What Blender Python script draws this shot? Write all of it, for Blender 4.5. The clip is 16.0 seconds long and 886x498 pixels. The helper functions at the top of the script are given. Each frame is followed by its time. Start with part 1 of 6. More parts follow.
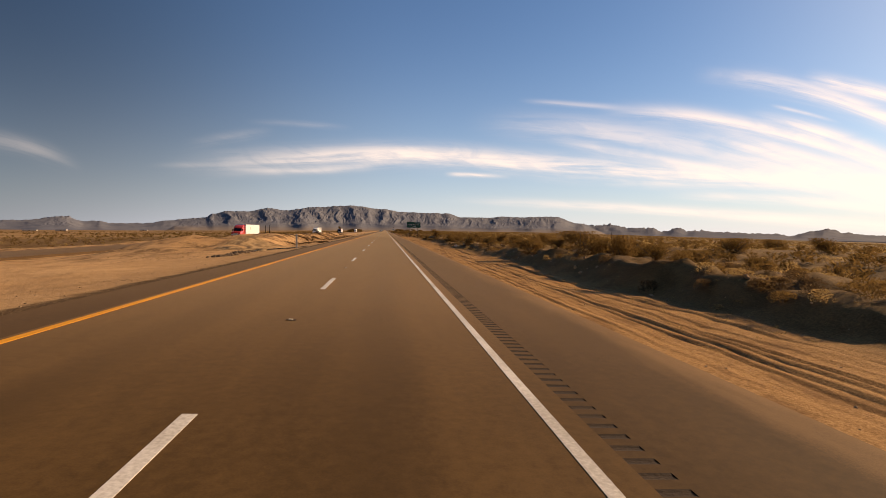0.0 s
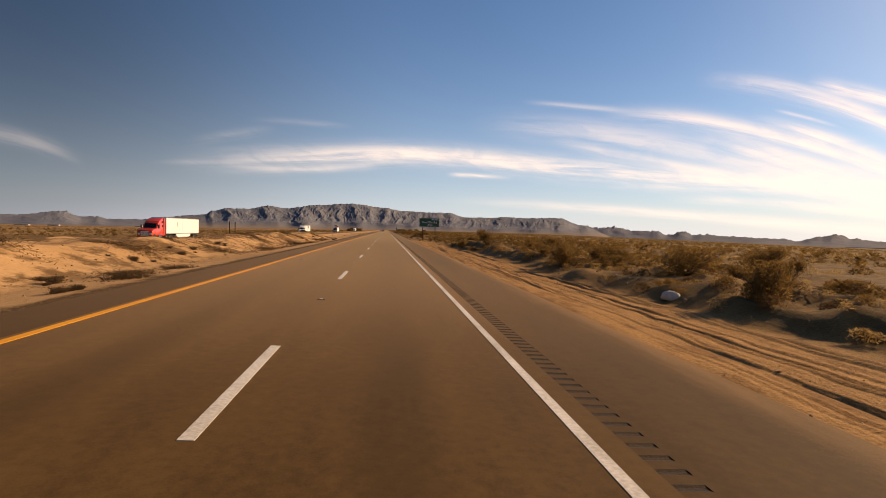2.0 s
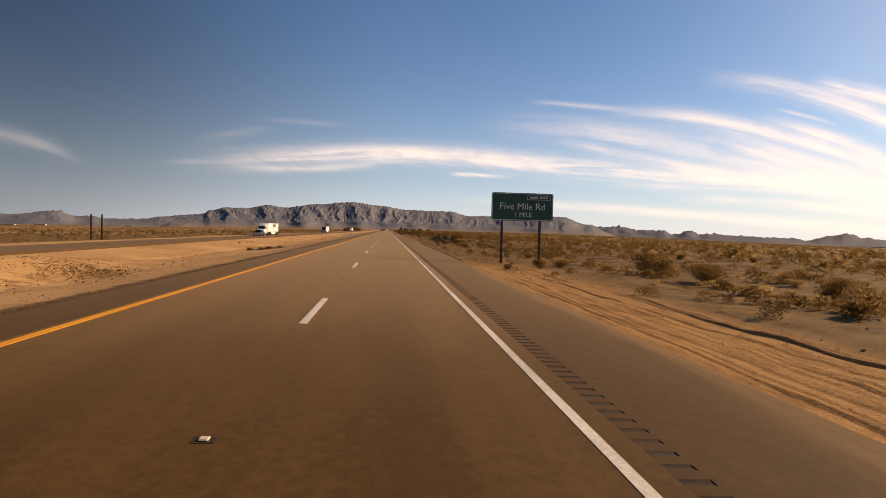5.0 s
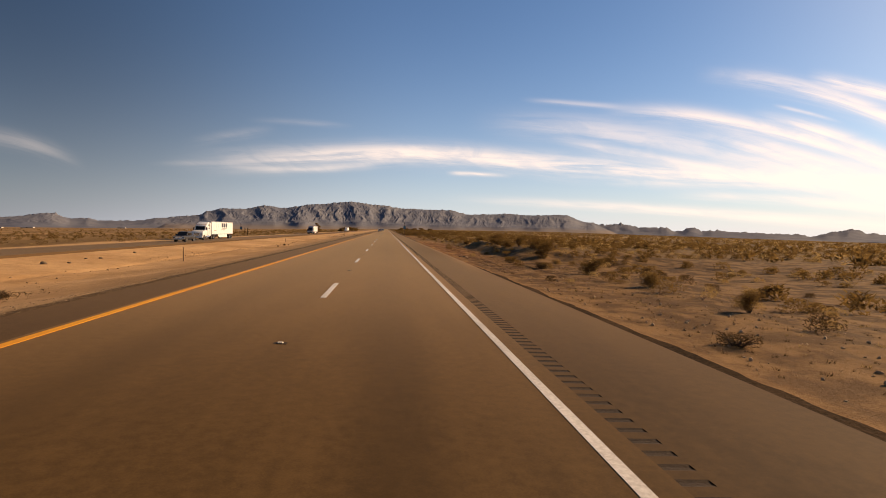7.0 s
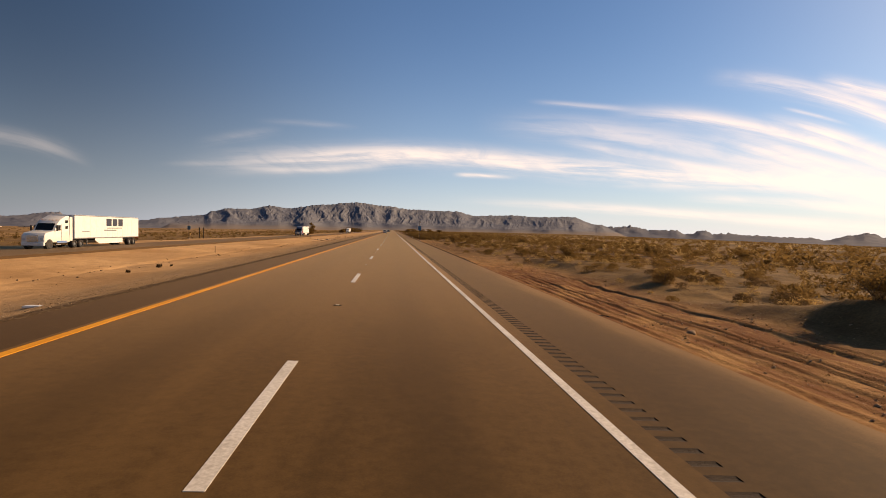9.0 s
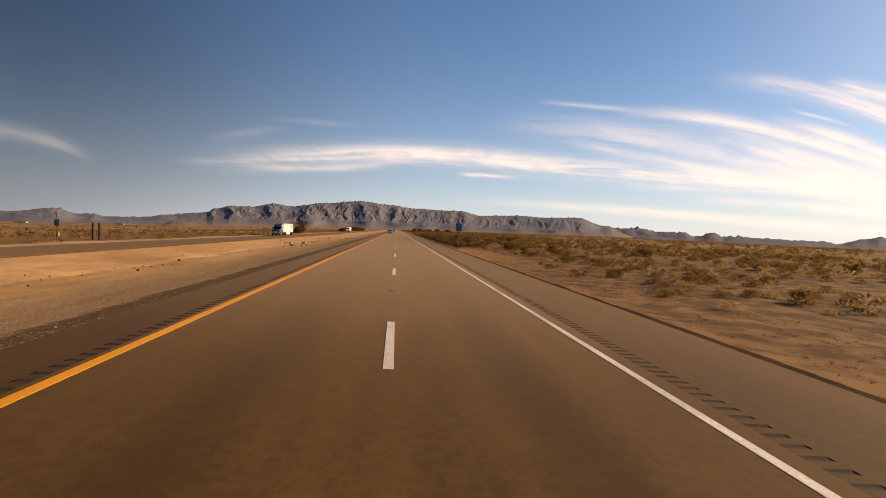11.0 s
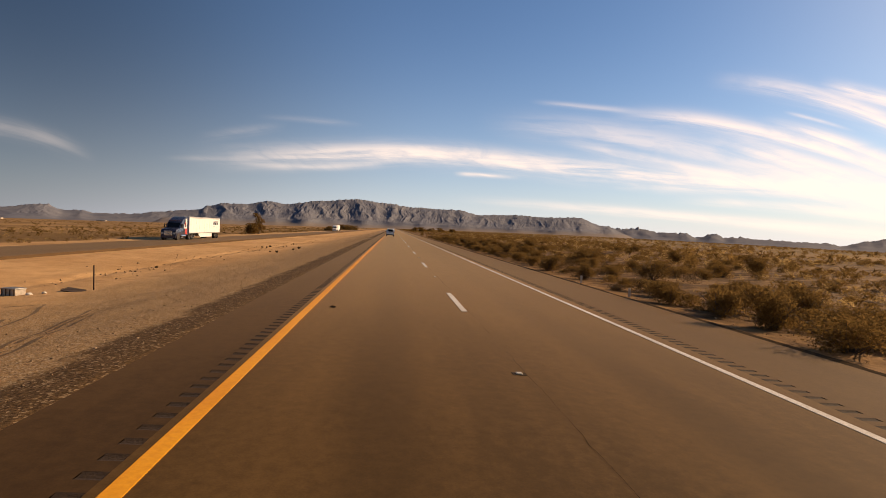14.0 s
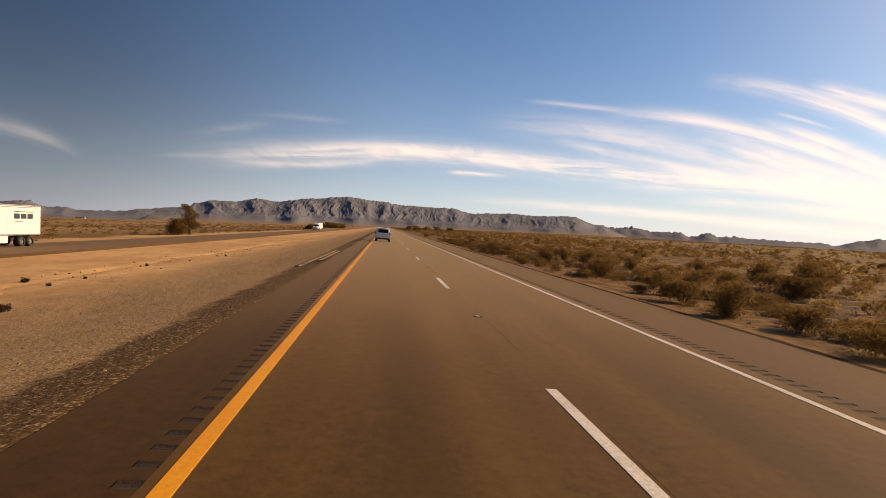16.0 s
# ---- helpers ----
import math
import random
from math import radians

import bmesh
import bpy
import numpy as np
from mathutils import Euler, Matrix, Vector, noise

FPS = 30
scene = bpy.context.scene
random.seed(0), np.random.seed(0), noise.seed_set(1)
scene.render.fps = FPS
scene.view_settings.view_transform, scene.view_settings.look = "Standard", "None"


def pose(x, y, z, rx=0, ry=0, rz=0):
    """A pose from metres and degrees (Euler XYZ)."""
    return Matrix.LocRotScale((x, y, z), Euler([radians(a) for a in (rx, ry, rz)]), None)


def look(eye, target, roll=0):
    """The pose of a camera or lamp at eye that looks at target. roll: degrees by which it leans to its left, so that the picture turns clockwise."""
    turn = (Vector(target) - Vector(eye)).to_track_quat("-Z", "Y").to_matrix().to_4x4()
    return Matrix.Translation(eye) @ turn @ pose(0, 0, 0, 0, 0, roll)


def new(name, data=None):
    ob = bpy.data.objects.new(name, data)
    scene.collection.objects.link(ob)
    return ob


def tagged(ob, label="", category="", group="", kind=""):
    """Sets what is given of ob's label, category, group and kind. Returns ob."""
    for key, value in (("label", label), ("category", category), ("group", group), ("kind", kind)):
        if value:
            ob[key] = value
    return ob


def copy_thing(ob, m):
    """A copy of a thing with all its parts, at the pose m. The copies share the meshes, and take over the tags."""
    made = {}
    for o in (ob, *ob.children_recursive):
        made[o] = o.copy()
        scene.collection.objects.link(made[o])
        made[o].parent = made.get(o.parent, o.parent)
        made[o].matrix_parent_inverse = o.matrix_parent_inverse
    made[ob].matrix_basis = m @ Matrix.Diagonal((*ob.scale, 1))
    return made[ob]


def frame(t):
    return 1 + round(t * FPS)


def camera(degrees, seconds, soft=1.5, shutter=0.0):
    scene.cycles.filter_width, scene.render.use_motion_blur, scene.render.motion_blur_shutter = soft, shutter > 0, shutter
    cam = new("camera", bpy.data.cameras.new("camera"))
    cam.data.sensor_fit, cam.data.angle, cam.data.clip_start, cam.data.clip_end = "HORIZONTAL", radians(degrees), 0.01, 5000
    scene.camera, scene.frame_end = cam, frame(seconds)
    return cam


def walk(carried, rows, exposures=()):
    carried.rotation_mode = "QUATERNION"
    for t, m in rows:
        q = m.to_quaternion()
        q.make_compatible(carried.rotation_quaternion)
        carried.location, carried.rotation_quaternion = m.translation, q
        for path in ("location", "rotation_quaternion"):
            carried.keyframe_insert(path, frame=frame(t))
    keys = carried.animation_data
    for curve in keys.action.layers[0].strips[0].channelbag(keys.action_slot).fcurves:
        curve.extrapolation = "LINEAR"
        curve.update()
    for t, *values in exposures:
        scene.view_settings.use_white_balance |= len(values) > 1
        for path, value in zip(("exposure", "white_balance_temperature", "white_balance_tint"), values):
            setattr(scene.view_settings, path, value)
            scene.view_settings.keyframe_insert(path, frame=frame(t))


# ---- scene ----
# ---- camera: a dashboard camera in the cab of a tall van, 1.9 m over the road ----
cam = camera(81.0, 16.0, soft=0.55)
walk(cam, [
    (0.0, pose(1.91, 0.00, 1.844, 87.98, -0.60, -6.36)),
    (0.5, pose(1.89, 14.29, 1.844, 87.84, -0.93, -6.16)),
    (1.0, pose(1.83, 27.38, 1.847, 87.97, -0.97, -6.07)),
    (1.5, pose(1.74, 41.06, 1.851, 88.08, -1.07, -6.02)),
    (2.0, pose(1.68, 55.58, 1.853, 88.01, -1.38, -6.21)),
    (2.5, pose(1.69, 70.08, 1.853, 87.89, -1.27, -6.21)),
    (3.0, pose(1.69, 83.33, 1.853, 88.05, -1.00, -6.07)),
    (3.5, pose(1.60, 96.64, 1.857, 88.01, -1.15, -6.01)),
    (4.0, pose(1.55, 110.92, 1.859, 87.92, -1.41, -6.02)),
    (6.5, pose(1.66, 177.87, 1.854, 87.99, -1.01, -6.30)),
    (7.0, pose(1.66, 192.48, 1.854, 87.86, -0.81, -6.19)),
    (7.5, pose(1.61, 206.50, 1.856, 87.95, -0.99, -6.14)),
    (8.0, pose(1.61, 219.78, 1.857, 88.03, -0.77, -6.06)),
    (8.5, pose(1.53, 233.24, 1.860, 87.88, -0.97, -5.81)),
    (9.0, pose(1.36, 246.64, 1.867, 88.01, -1.14, -5.56)),
    (11.5, pose(-0.33, 315.96, 1.939, 87.96, -1.97, -4.93)),
    (12.0, pose(-0.72, 330.16, 1.956, 88.05, -2.36, -4.90)),
    (12.5, pose(-1.10, 344.15, 1.972, 87.88, -2.37, -4.89)),
    (13.0, pose(-1.44, 357.47, 1.987, 88.10, -2.51, -5.23)),
    (13.5, pose(-1.69, 370.76, 1.997, 87.60, -2.48, -5.42)),
    (14.0, pose(-1.83, 383.99, 2.003, 87.89, -2.07, -5.51)),
    (14.5, pose(-1.99, 398.19, 2.010, 87.89, -2.23, -5.77)),
    (15.0, pose(-2.07, 412.11, 2.013, 87.71, -1.99, -6.06)),
    (15.5, pose(-2.12, 426.36, 2.016, 87.81, -1.95, -6.22)),
    (16.0, pose(-2.20, 437.80, 2.019, 87.75, -2.24, -6.39)),
], exposures=[(0.0, 0.25, 8250, 15), (16.0, 0.25, 8250, 15)])

# ---- light: a low winter sun ahead on the right, clear sky with thin cirrus ----
SUN_EL, SUN_AZ = radians(24.3), radians(72.5)      # azimuth clockwise from the road's heading
SUN_DIR = Vector((math.sin(SUN_AZ) * math.cos(SUN_EL), math.cos(SUN_AZ) * math.cos(SUN_EL), math.sin(SUN_EL)))


class Graph:
    """Short hand for node trees."""

    def __init__(self, tree):
        self.tree, self.nodes = tree, tree.nodes
        self.nodes.clear()

    def link(self, value, socket):
        if hasattr(value, "is_output"):
            self.tree.links.new(value, socket)
        else:
            socket.default_value = value

    def math(self, op, a, b=0.0, c=0.0, clamp=False):
        n = self.nodes.new("ShaderNodeMath")
        n.operation, n.use_clamp = op, clamp
        for v, s in zip((a, b, c), n.inputs):
            self.link(v, s)
        return n.outputs[0]

    def ramp(self, value, lo, hi, smooth=True):
        n = self.nodes.new("ShaderNodeMapRange")
        n.interpolation_type = "SMOOTHSTEP" if smooth else "LINEAR"
        self.link(value, n.inputs["Value"])
        n.inputs["From Min"].default_value, n.inputs["From Max"].default_value = lo, hi
        return n.outputs[0]

    def mix(self, fac, a, b, kind="MIX"):
        n = self.nodes.new("ShaderNodeMix")
        n.data_type, n.blend_type = "RGBA", kind
        self.link(fac, n.inputs[0])
        for v, s in ((a, n.inputs[6]), (b, n.inputs[7])):
            self.link((*v, 1.0) if isinstance(v, tuple) and len(v) == 3 else v, s)
        return n.outputs[2]

    def noise(self, scale, detail=4.0, rough=0.55, vector=None, distort=0.0):
        n = self.nodes.new("ShaderNodeTexNoise")
        n.inputs["Scale"].default_value, n.inputs["Detail"].default_value = scale, detail
        n.inputs["Roughness"].default_value, n.inputs["Distortion"].default_value = rough, distort
        if vector is not None:
            self.tree.links.new(vector, n.inputs["Vector"])
        return n.outputs[0]

    def combine(self, x, y, z=0.0):
        n = self.nodes.new("ShaderNodeCombineXYZ")
        for v, s in zip((x, y, z), n.inputs):
            self.link(v, s)
        return n.outputs[0]

    def stretch(self, vector, sx, sy, sz):
        n = self.nodes.new("ShaderNodeVectorMath")
        n.operation = "MULTIPLY"
        self.tree.links.new(vector, n.inputs[0])
        n.inputs[1].default_value = (sx, sy, sz)
        return n.outputs[0]


world = bpy.data.worlds.new("desert_sky")
scene.world = world
world.use_nodes = True
g = Graph(world.node_tree)
sky = g.nodes.new("ShaderNodeTexSky")
sky.sky_type, sky.sun_disc = "NISHITA", False
sky.sun_elevation, sky.sun_rotation = SUN_EL, SUN_AZ
sky.altitude, sky.air_density, sky.dust_density, sky.ozone_density = 250, 1.0, 0.5, 3.0
way = g.nodes.new("ShaderNodeTexCoord").outputs["Generated"]
split = g.nodes.new("ShaderNodeSeparateXYZ")
g.tree.links.new(way, split.inputs[0])
deg = 180 / math.pi
az = g.math("MULTIPLY", g.math("ARCTAN2", split.outputs[0], split.outputs[1]), deg)
el = g.math("MULTIPLY", g.math("ARCSINE", split.outputs[2]), deg)
# cirrus: start azimuth, height, slope, bend, width, azimuth where it begins, fades in, ends, strength
CIRRUS = [
    (3.0, 8.3, None, 0.098, 1.0, -23, -2, 62, 0.92),
    (10.2, 6.12, -0.045, 0.004, 0.20, 6.2, 8.4, 14.2, 1.0),
    (14.9, 13.87, -0.09, 0.002, 0.26, 14, 19, 27, 0.30),
    (24.3, 12.38, -0.061, 0.0103, 0.75, 22, 33, 62, 0.80),
    (16.8, 11.24, -0.084, 0.006, 1.2, 8, 24, 60, 0.45),
    (19.2, 9.55, -0.199, 0.0018, 0.48, 17, 25, 45, 0.55),
    (33.1, 15.05, -0.167, 0.0169, 0.75, 31, 43, 58, 0.92),
    (41.6, 13.6, -0.36, 0.01, 0.55, 40.5, 43.5, 60, 0.95),
    (39.0, 11.53, -0.35, 0.013, 0.16, 38, 40, 44, 0.65),
    (38.8, 10.36, -0.377, 0.014, 0.68, 36, 42, 60, 0.92),
    (35.2, 9.02, -0.358, 0.0057, 0.85, 31, 39, 62, 0.88),
    (30.4, 6.45, -0.129, 0.0022, 2.4, 30, 46, 75, 0.20),
    (7.1, 3.43, -0.031, 0.0009, 0.46, 4, 26, 75, 0.62),
    (29.4, 3.90, -0.05, 0.0023, 0.42, 28, 38, 75, 0.60),
    (-35.2, 7.26, -0.054, 0.0323, 0.70, -52, -44, -28, 0.20),
    (-19.8, 8.2, 0.268, 0.0039, 0.50, -21, -16, -11, 0.12),
    (-12.7, 10.94, 0.044, 0.0064, 0.26, -15, -10, -3, 0.12),
    (-23.5, 5.87, 0.137, 0.0099, 0.22, -24, -19, -13, 0.10),
    (-13.8, 6.04, 0.008, -0.0047, 0.30, -18, -9, 0, 0.35),
]
tatter = g.noise(1.0, 6.0, 0.6, g.combine(g.math("MULTIPLY", az, 0.16), g.math("ADD", g.math("MULTIPLY", el, 0.55), g.math("MULTIPLY", az, 0.12)), 4.0), 0.6)
tatter = g.math("ADD", 0.66, g.math("MULTIPLY", g.ramp(tatter, 0.34, 0.56), 0.34))
veil = 0.0
for a0, e0, slope, bend, width, begin, full, end, strength in CIRRUS:
    u = g.math("SUBTRACT", az, a0)
    if slope is None:
        bow = g.math("SQRT", g.math("ADD", g.math("MULTIPLY", u, u), 16.0))
        line = g.math("SUBTRACT", e0 + 4 * bend, g.math("MULTIPLY", bow, bend))
    else:
        line = g.math("ADD", e0, g.math("SUBTRACT", g.math("MULTIPLY", u, slope), g.math("MULTIPLY", g.math("MULTIPLY", u, u), bend)))
    off = g.math("SUBTRACT", el, line)
    streak = g.noise(1.0, 7.0, 0.6, g.combine(g.math("MULTIPLY", az, 0.07), g.math("MULTIPLY", off, 0.85), a0 * 3.1), 0.3)
    off = g.math("ADD", off, g.math("MULTIPLY", g.math("SUBTRACT", streak, 0.5), width * 1.5))
    off = g.math("DIVIDE", off, width)
    body = g.math("POWER", 2.718, g.math("MULTIPLY", g.math("MULTIPLY", off, off), -1.0))
    window = g.math("MULTIPLY", g.ramp(az, begin, full), g.math("SUBTRACT", 1.0, g.ramp(az, end - 4, end)))
    amount = g.math("MULTIPLY", g.math("MULTIPLY", body, window), g.math("MULTIPLY", g.ramp(streak, 0.18, 0.60), strength))
    veil = g.math("SUBTRACT", 1.0, g.math("MULTIPLY", g.math("SUBTRACT", 1.0, veil), g.math("SUBTRACT", 1.0, amount)))
near_sun = g.ramp(az, -20.0, 50.0)
cloud = g.mix(near_sun, (11.6, 10.7, 10.8), (13.0, 11.6, 11.5))
# thin haze: along the horizon, and towards the sun
low = g.math("POWER", 2.718, g.math("MULTIPLY", g.math("MAXIMUM", el, 0.0), -0.17))
haze = g.mix(near_sun, (7.9, 9.3, 12.2), (9.2, 9.6, 11.3))
# haze dimmed towards the left, lens falloff put into its colour
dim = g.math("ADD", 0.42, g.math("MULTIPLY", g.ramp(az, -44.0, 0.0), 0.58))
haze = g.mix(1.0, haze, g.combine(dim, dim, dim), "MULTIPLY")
facing = g.nodes.new("ShaderNodeVectorMath")
facing.operation = "DOT_PRODUCT"
g.tree.links.new(way, facing.inputs[0])
facing.inputs[1].default_value = SUN_DIR
glare = g.math("POWER", g.math("MAXIMUM", facing.outputs["Value"], 0.0), 13.0)
clear = g.mix(1.0, sky.outputs[0], (0.63, 0.95, 1.27), "MULTIPLY")
# darkened away from the sun, beyond real sky depth, to include lens corner falloff
deep = g.math("ADD", 0.36, g.math("MULTIPLY", g.ramp(facing.outputs["Value"], -0.18, 0.44), 0.64))
clear = g.mix(1.0, clear, g.combine(deep, deep, deep), "MULTIPLY")
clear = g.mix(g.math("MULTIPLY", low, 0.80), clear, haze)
clear = g.mix(g.math("MULTIPLY", glare, 0.4), clear, (13.0, 12.0, 11.8))
colour = g.mix(g.math("MULTIPLY", veil, tatter), clear, cloud)
back = g.nodes.new("ShaderNodeBackground")
g.tree.links.new(colour, back.inputs[0])
back.inputs[1].default_value = 0.079
out = g.nodes.new("ShaderNodeOutputWorld")
g.tree.links.new(back.outputs[0], out.inputs[0])

sun = new("sun", bpy.data.lights.new("sun", "SUN"))
sun.data.energy, sun.data.angle, sun.data.color = 4.8, radians(0.55), (1.0, 0.770, 0.525)
sun.matrix_world = look(SUN_DIR * 400, (0, 0, 0))

# ---- materials ----


def material(name, dark, light, grain=6.0, patch=0.35, rough=0.8, bump=0.15, metal=0.0, island=0.0, spec=0.35):
    """Two scales of variation between two base colours, and fine relief."""
    m = bpy.data.materials.new(name)
    m.use_nodes = True
    k = Graph(m.node_tree)
    place = k.nodes.new("ShaderNodeTexCoord").outputs["Object"]
    fine, wide = k.noise(grain, 6.0, 0.6, place), k.noise(patch, 3.0, 0.5, place)
    fac = k.math("ADD", k.math("MULTIPLY", fine, 0.6), k.math("MULTIPLY", wide, 0.5))
    col = k.mix(k.ramp(fac, 0.32, 0.78), dark, light)
    if island:
        info = k.nodes.new("ShaderNodeObjectInfo").outputs["Random"]
        piece = k.nodes.new("ShaderNodeNewGeometry").outputs["Random Per Island"]
        shift = k.math("ADD", k.math("MULTIPLY", k.math("ADD", info, piece), island), 1.0 - island)
        col = k.mix(1.0, col, k.combine(shift, shift, shift), "MULTIPLY")
    finish(m, k, col, rough, metal, fine, bump, spec)
    return m


def finish(m, k, col, rough, metal, height=None, bump=0.0, spec=0.35):
    shader = k.nodes.new("ShaderNodeBsdfPrincipled")
    k.link((*col, 1.0) if isinstance(col, tuple) and len(col) == 3 else col, shader.inputs["Base Color"])
    k.link(rough, shader.inputs["Roughness"])
    shader.inputs["Metallic"].default_value = metal
    shader.inputs["Specular IOR Level"].default_value = spec
    if height is not None and bump:
        relief = k.nodes.new("ShaderNodeBump")
        relief.inputs["Strength"].default_value = bump
        relief.inputs["Distance"].default_value = 0.05
        k.tree.links.new(height, relief.inputs["Height"])
        k.tree.links.new(relief.outputs[0], shader.inputs["Normal"])
    end = k.nodes.new("ShaderNodeOutputMaterial")
    k.tree.links.new(shader.outputs[0], end.inputs[0])
    return shader


def asphalt_material(name, dark, light, lanes=True, dusty=False, sheen_weight=0.9):
    """Worn highway asphalt: oil-dark lane centres, polished wheel paths, fine stone grain."""
    m = bpy.data.materials.new(name)
    m.use_nodes = True
    k = Graph(m.node_tree)
    place = k.nodes.new("ShaderNodeTexCoord").outputs["Object"]
    xyz = k.nodes.new("ShaderNodeSeparateXYZ")
    k.tree.links.new(place, xyz.inputs[0])
    grain = k.noise(55.0, 3.0, 0.7, place)
    mottle = k.noise(1.3, 5.0, 0.6, k.stretch(place, 1.0, 0.16, 1.0))
    wide = k.noise(0.5, 3.0, 0.5, k.stretch(place, 1.0, 0.03, 1.0))
    speckle = k.noise(7.0, 5.0, 0.7, place)
    fac = k.math("ADD", k.math("ADD", k.math("MULTIPLY", grain, 0.35), k.math("MULTIPLY", k.math("SUBTRACT", speckle, 0.5), 0.45)), k.math("ADD", k.math("MULTIPLY", mottle, 0.4), k.math("MULTIPLY", wide, 0.35)))
    col = k.mix(k.ramp(fac, 0.35, 0.78), dark, light)
    if lanes:
        side = k.math("ABSOLUTE", xyz.outputs[0])
        off = k.math("ABSOLUTE", k.math("SUBTRACT", side, 1.83))
        oil = k.math("SUBTRACT", 1.0, k.ramp(off, 0.05, 0.75))
        oil = k.math("MULTIPLY", oil, k.math("ADD", 0.28, k.math("MULTIPLY", mottle, 0.35)))
        col = k.mix(oil, col, tuple(v * 0.72 for v in dark))
    if dusty:
        y = xyz.outputs[1]
        reach = k.math("MAXIMUM", k.math("SUBTRACT", 1.0, k.ramp(y, 160.0, 176.0)), k.math("MULTIPLY", k.ramp(y, 216.0, 226.0), k.math("SUBTRACT", 1.0, k.ramp(y, 276.0, 288.0))))
        edge = k.math("ADD", xyz.outputs[0], k.math("ADD", k.math("MULTIPLY", k.math("SUBTRACT", mottle, 0.5), 1.3), k.math("MULTIPLY", k.math("SUBTRACT", grain, 0.5), 0.8)))
        dust = k.math("MULTIPLY", k.math("MULTIPLY", k.ramp(edge, 6.0, 7.0), reach), 0.5)
        col = k.mix(dust, col, (0.36, 0.205, 0.090))
        # an old oil spill on the shoulder
        sx = k.math("MULTIPLY", k.math("SUBTRACT", edge, 5.35), 1.15)
        sy = k.math("MULTIPLY", k.math("SUBTRACT", y, 90.5), 0.135)
        far = k.math("SQRT", k.math("ADD", k.math("MULTIPLY", sx, sx), k.math("MULTIPLY", sy, sy)))
        blot = k.noise(1.1, 5.0, 0.65, k.stretch(place, 1.0, 0.45, 1.0))
        spill = k.math("SUBTRACT", 1.0, k.ramp(k.math("ADD", far, k.math("MULTIPLY", k.math("SUBTRACT", blot, 0.5), 1.5)), 0.45, 1.15))
        col = k.mix(k.math("MULTIPLY", spill, 0.8), col, (0.042, 0.025, 0.012))
    shader = finish(m, k, col, k.math("ADD", 0.74, k.math("MULTIPLY", grain, 0.2)), 0.0, grain, 0.035, 0.12)
    # warm-tinted sheen, strongest at flat viewing angles
    shader.inputs["Sheen Weight"].default_value = sheen_weight
    shader.inputs["Sheen Roughness"].default_value = 0.21
    shader.inputs["Sheen Tint"].default_value = (1.0, 0.56, 0.27, 1.0)
    return m


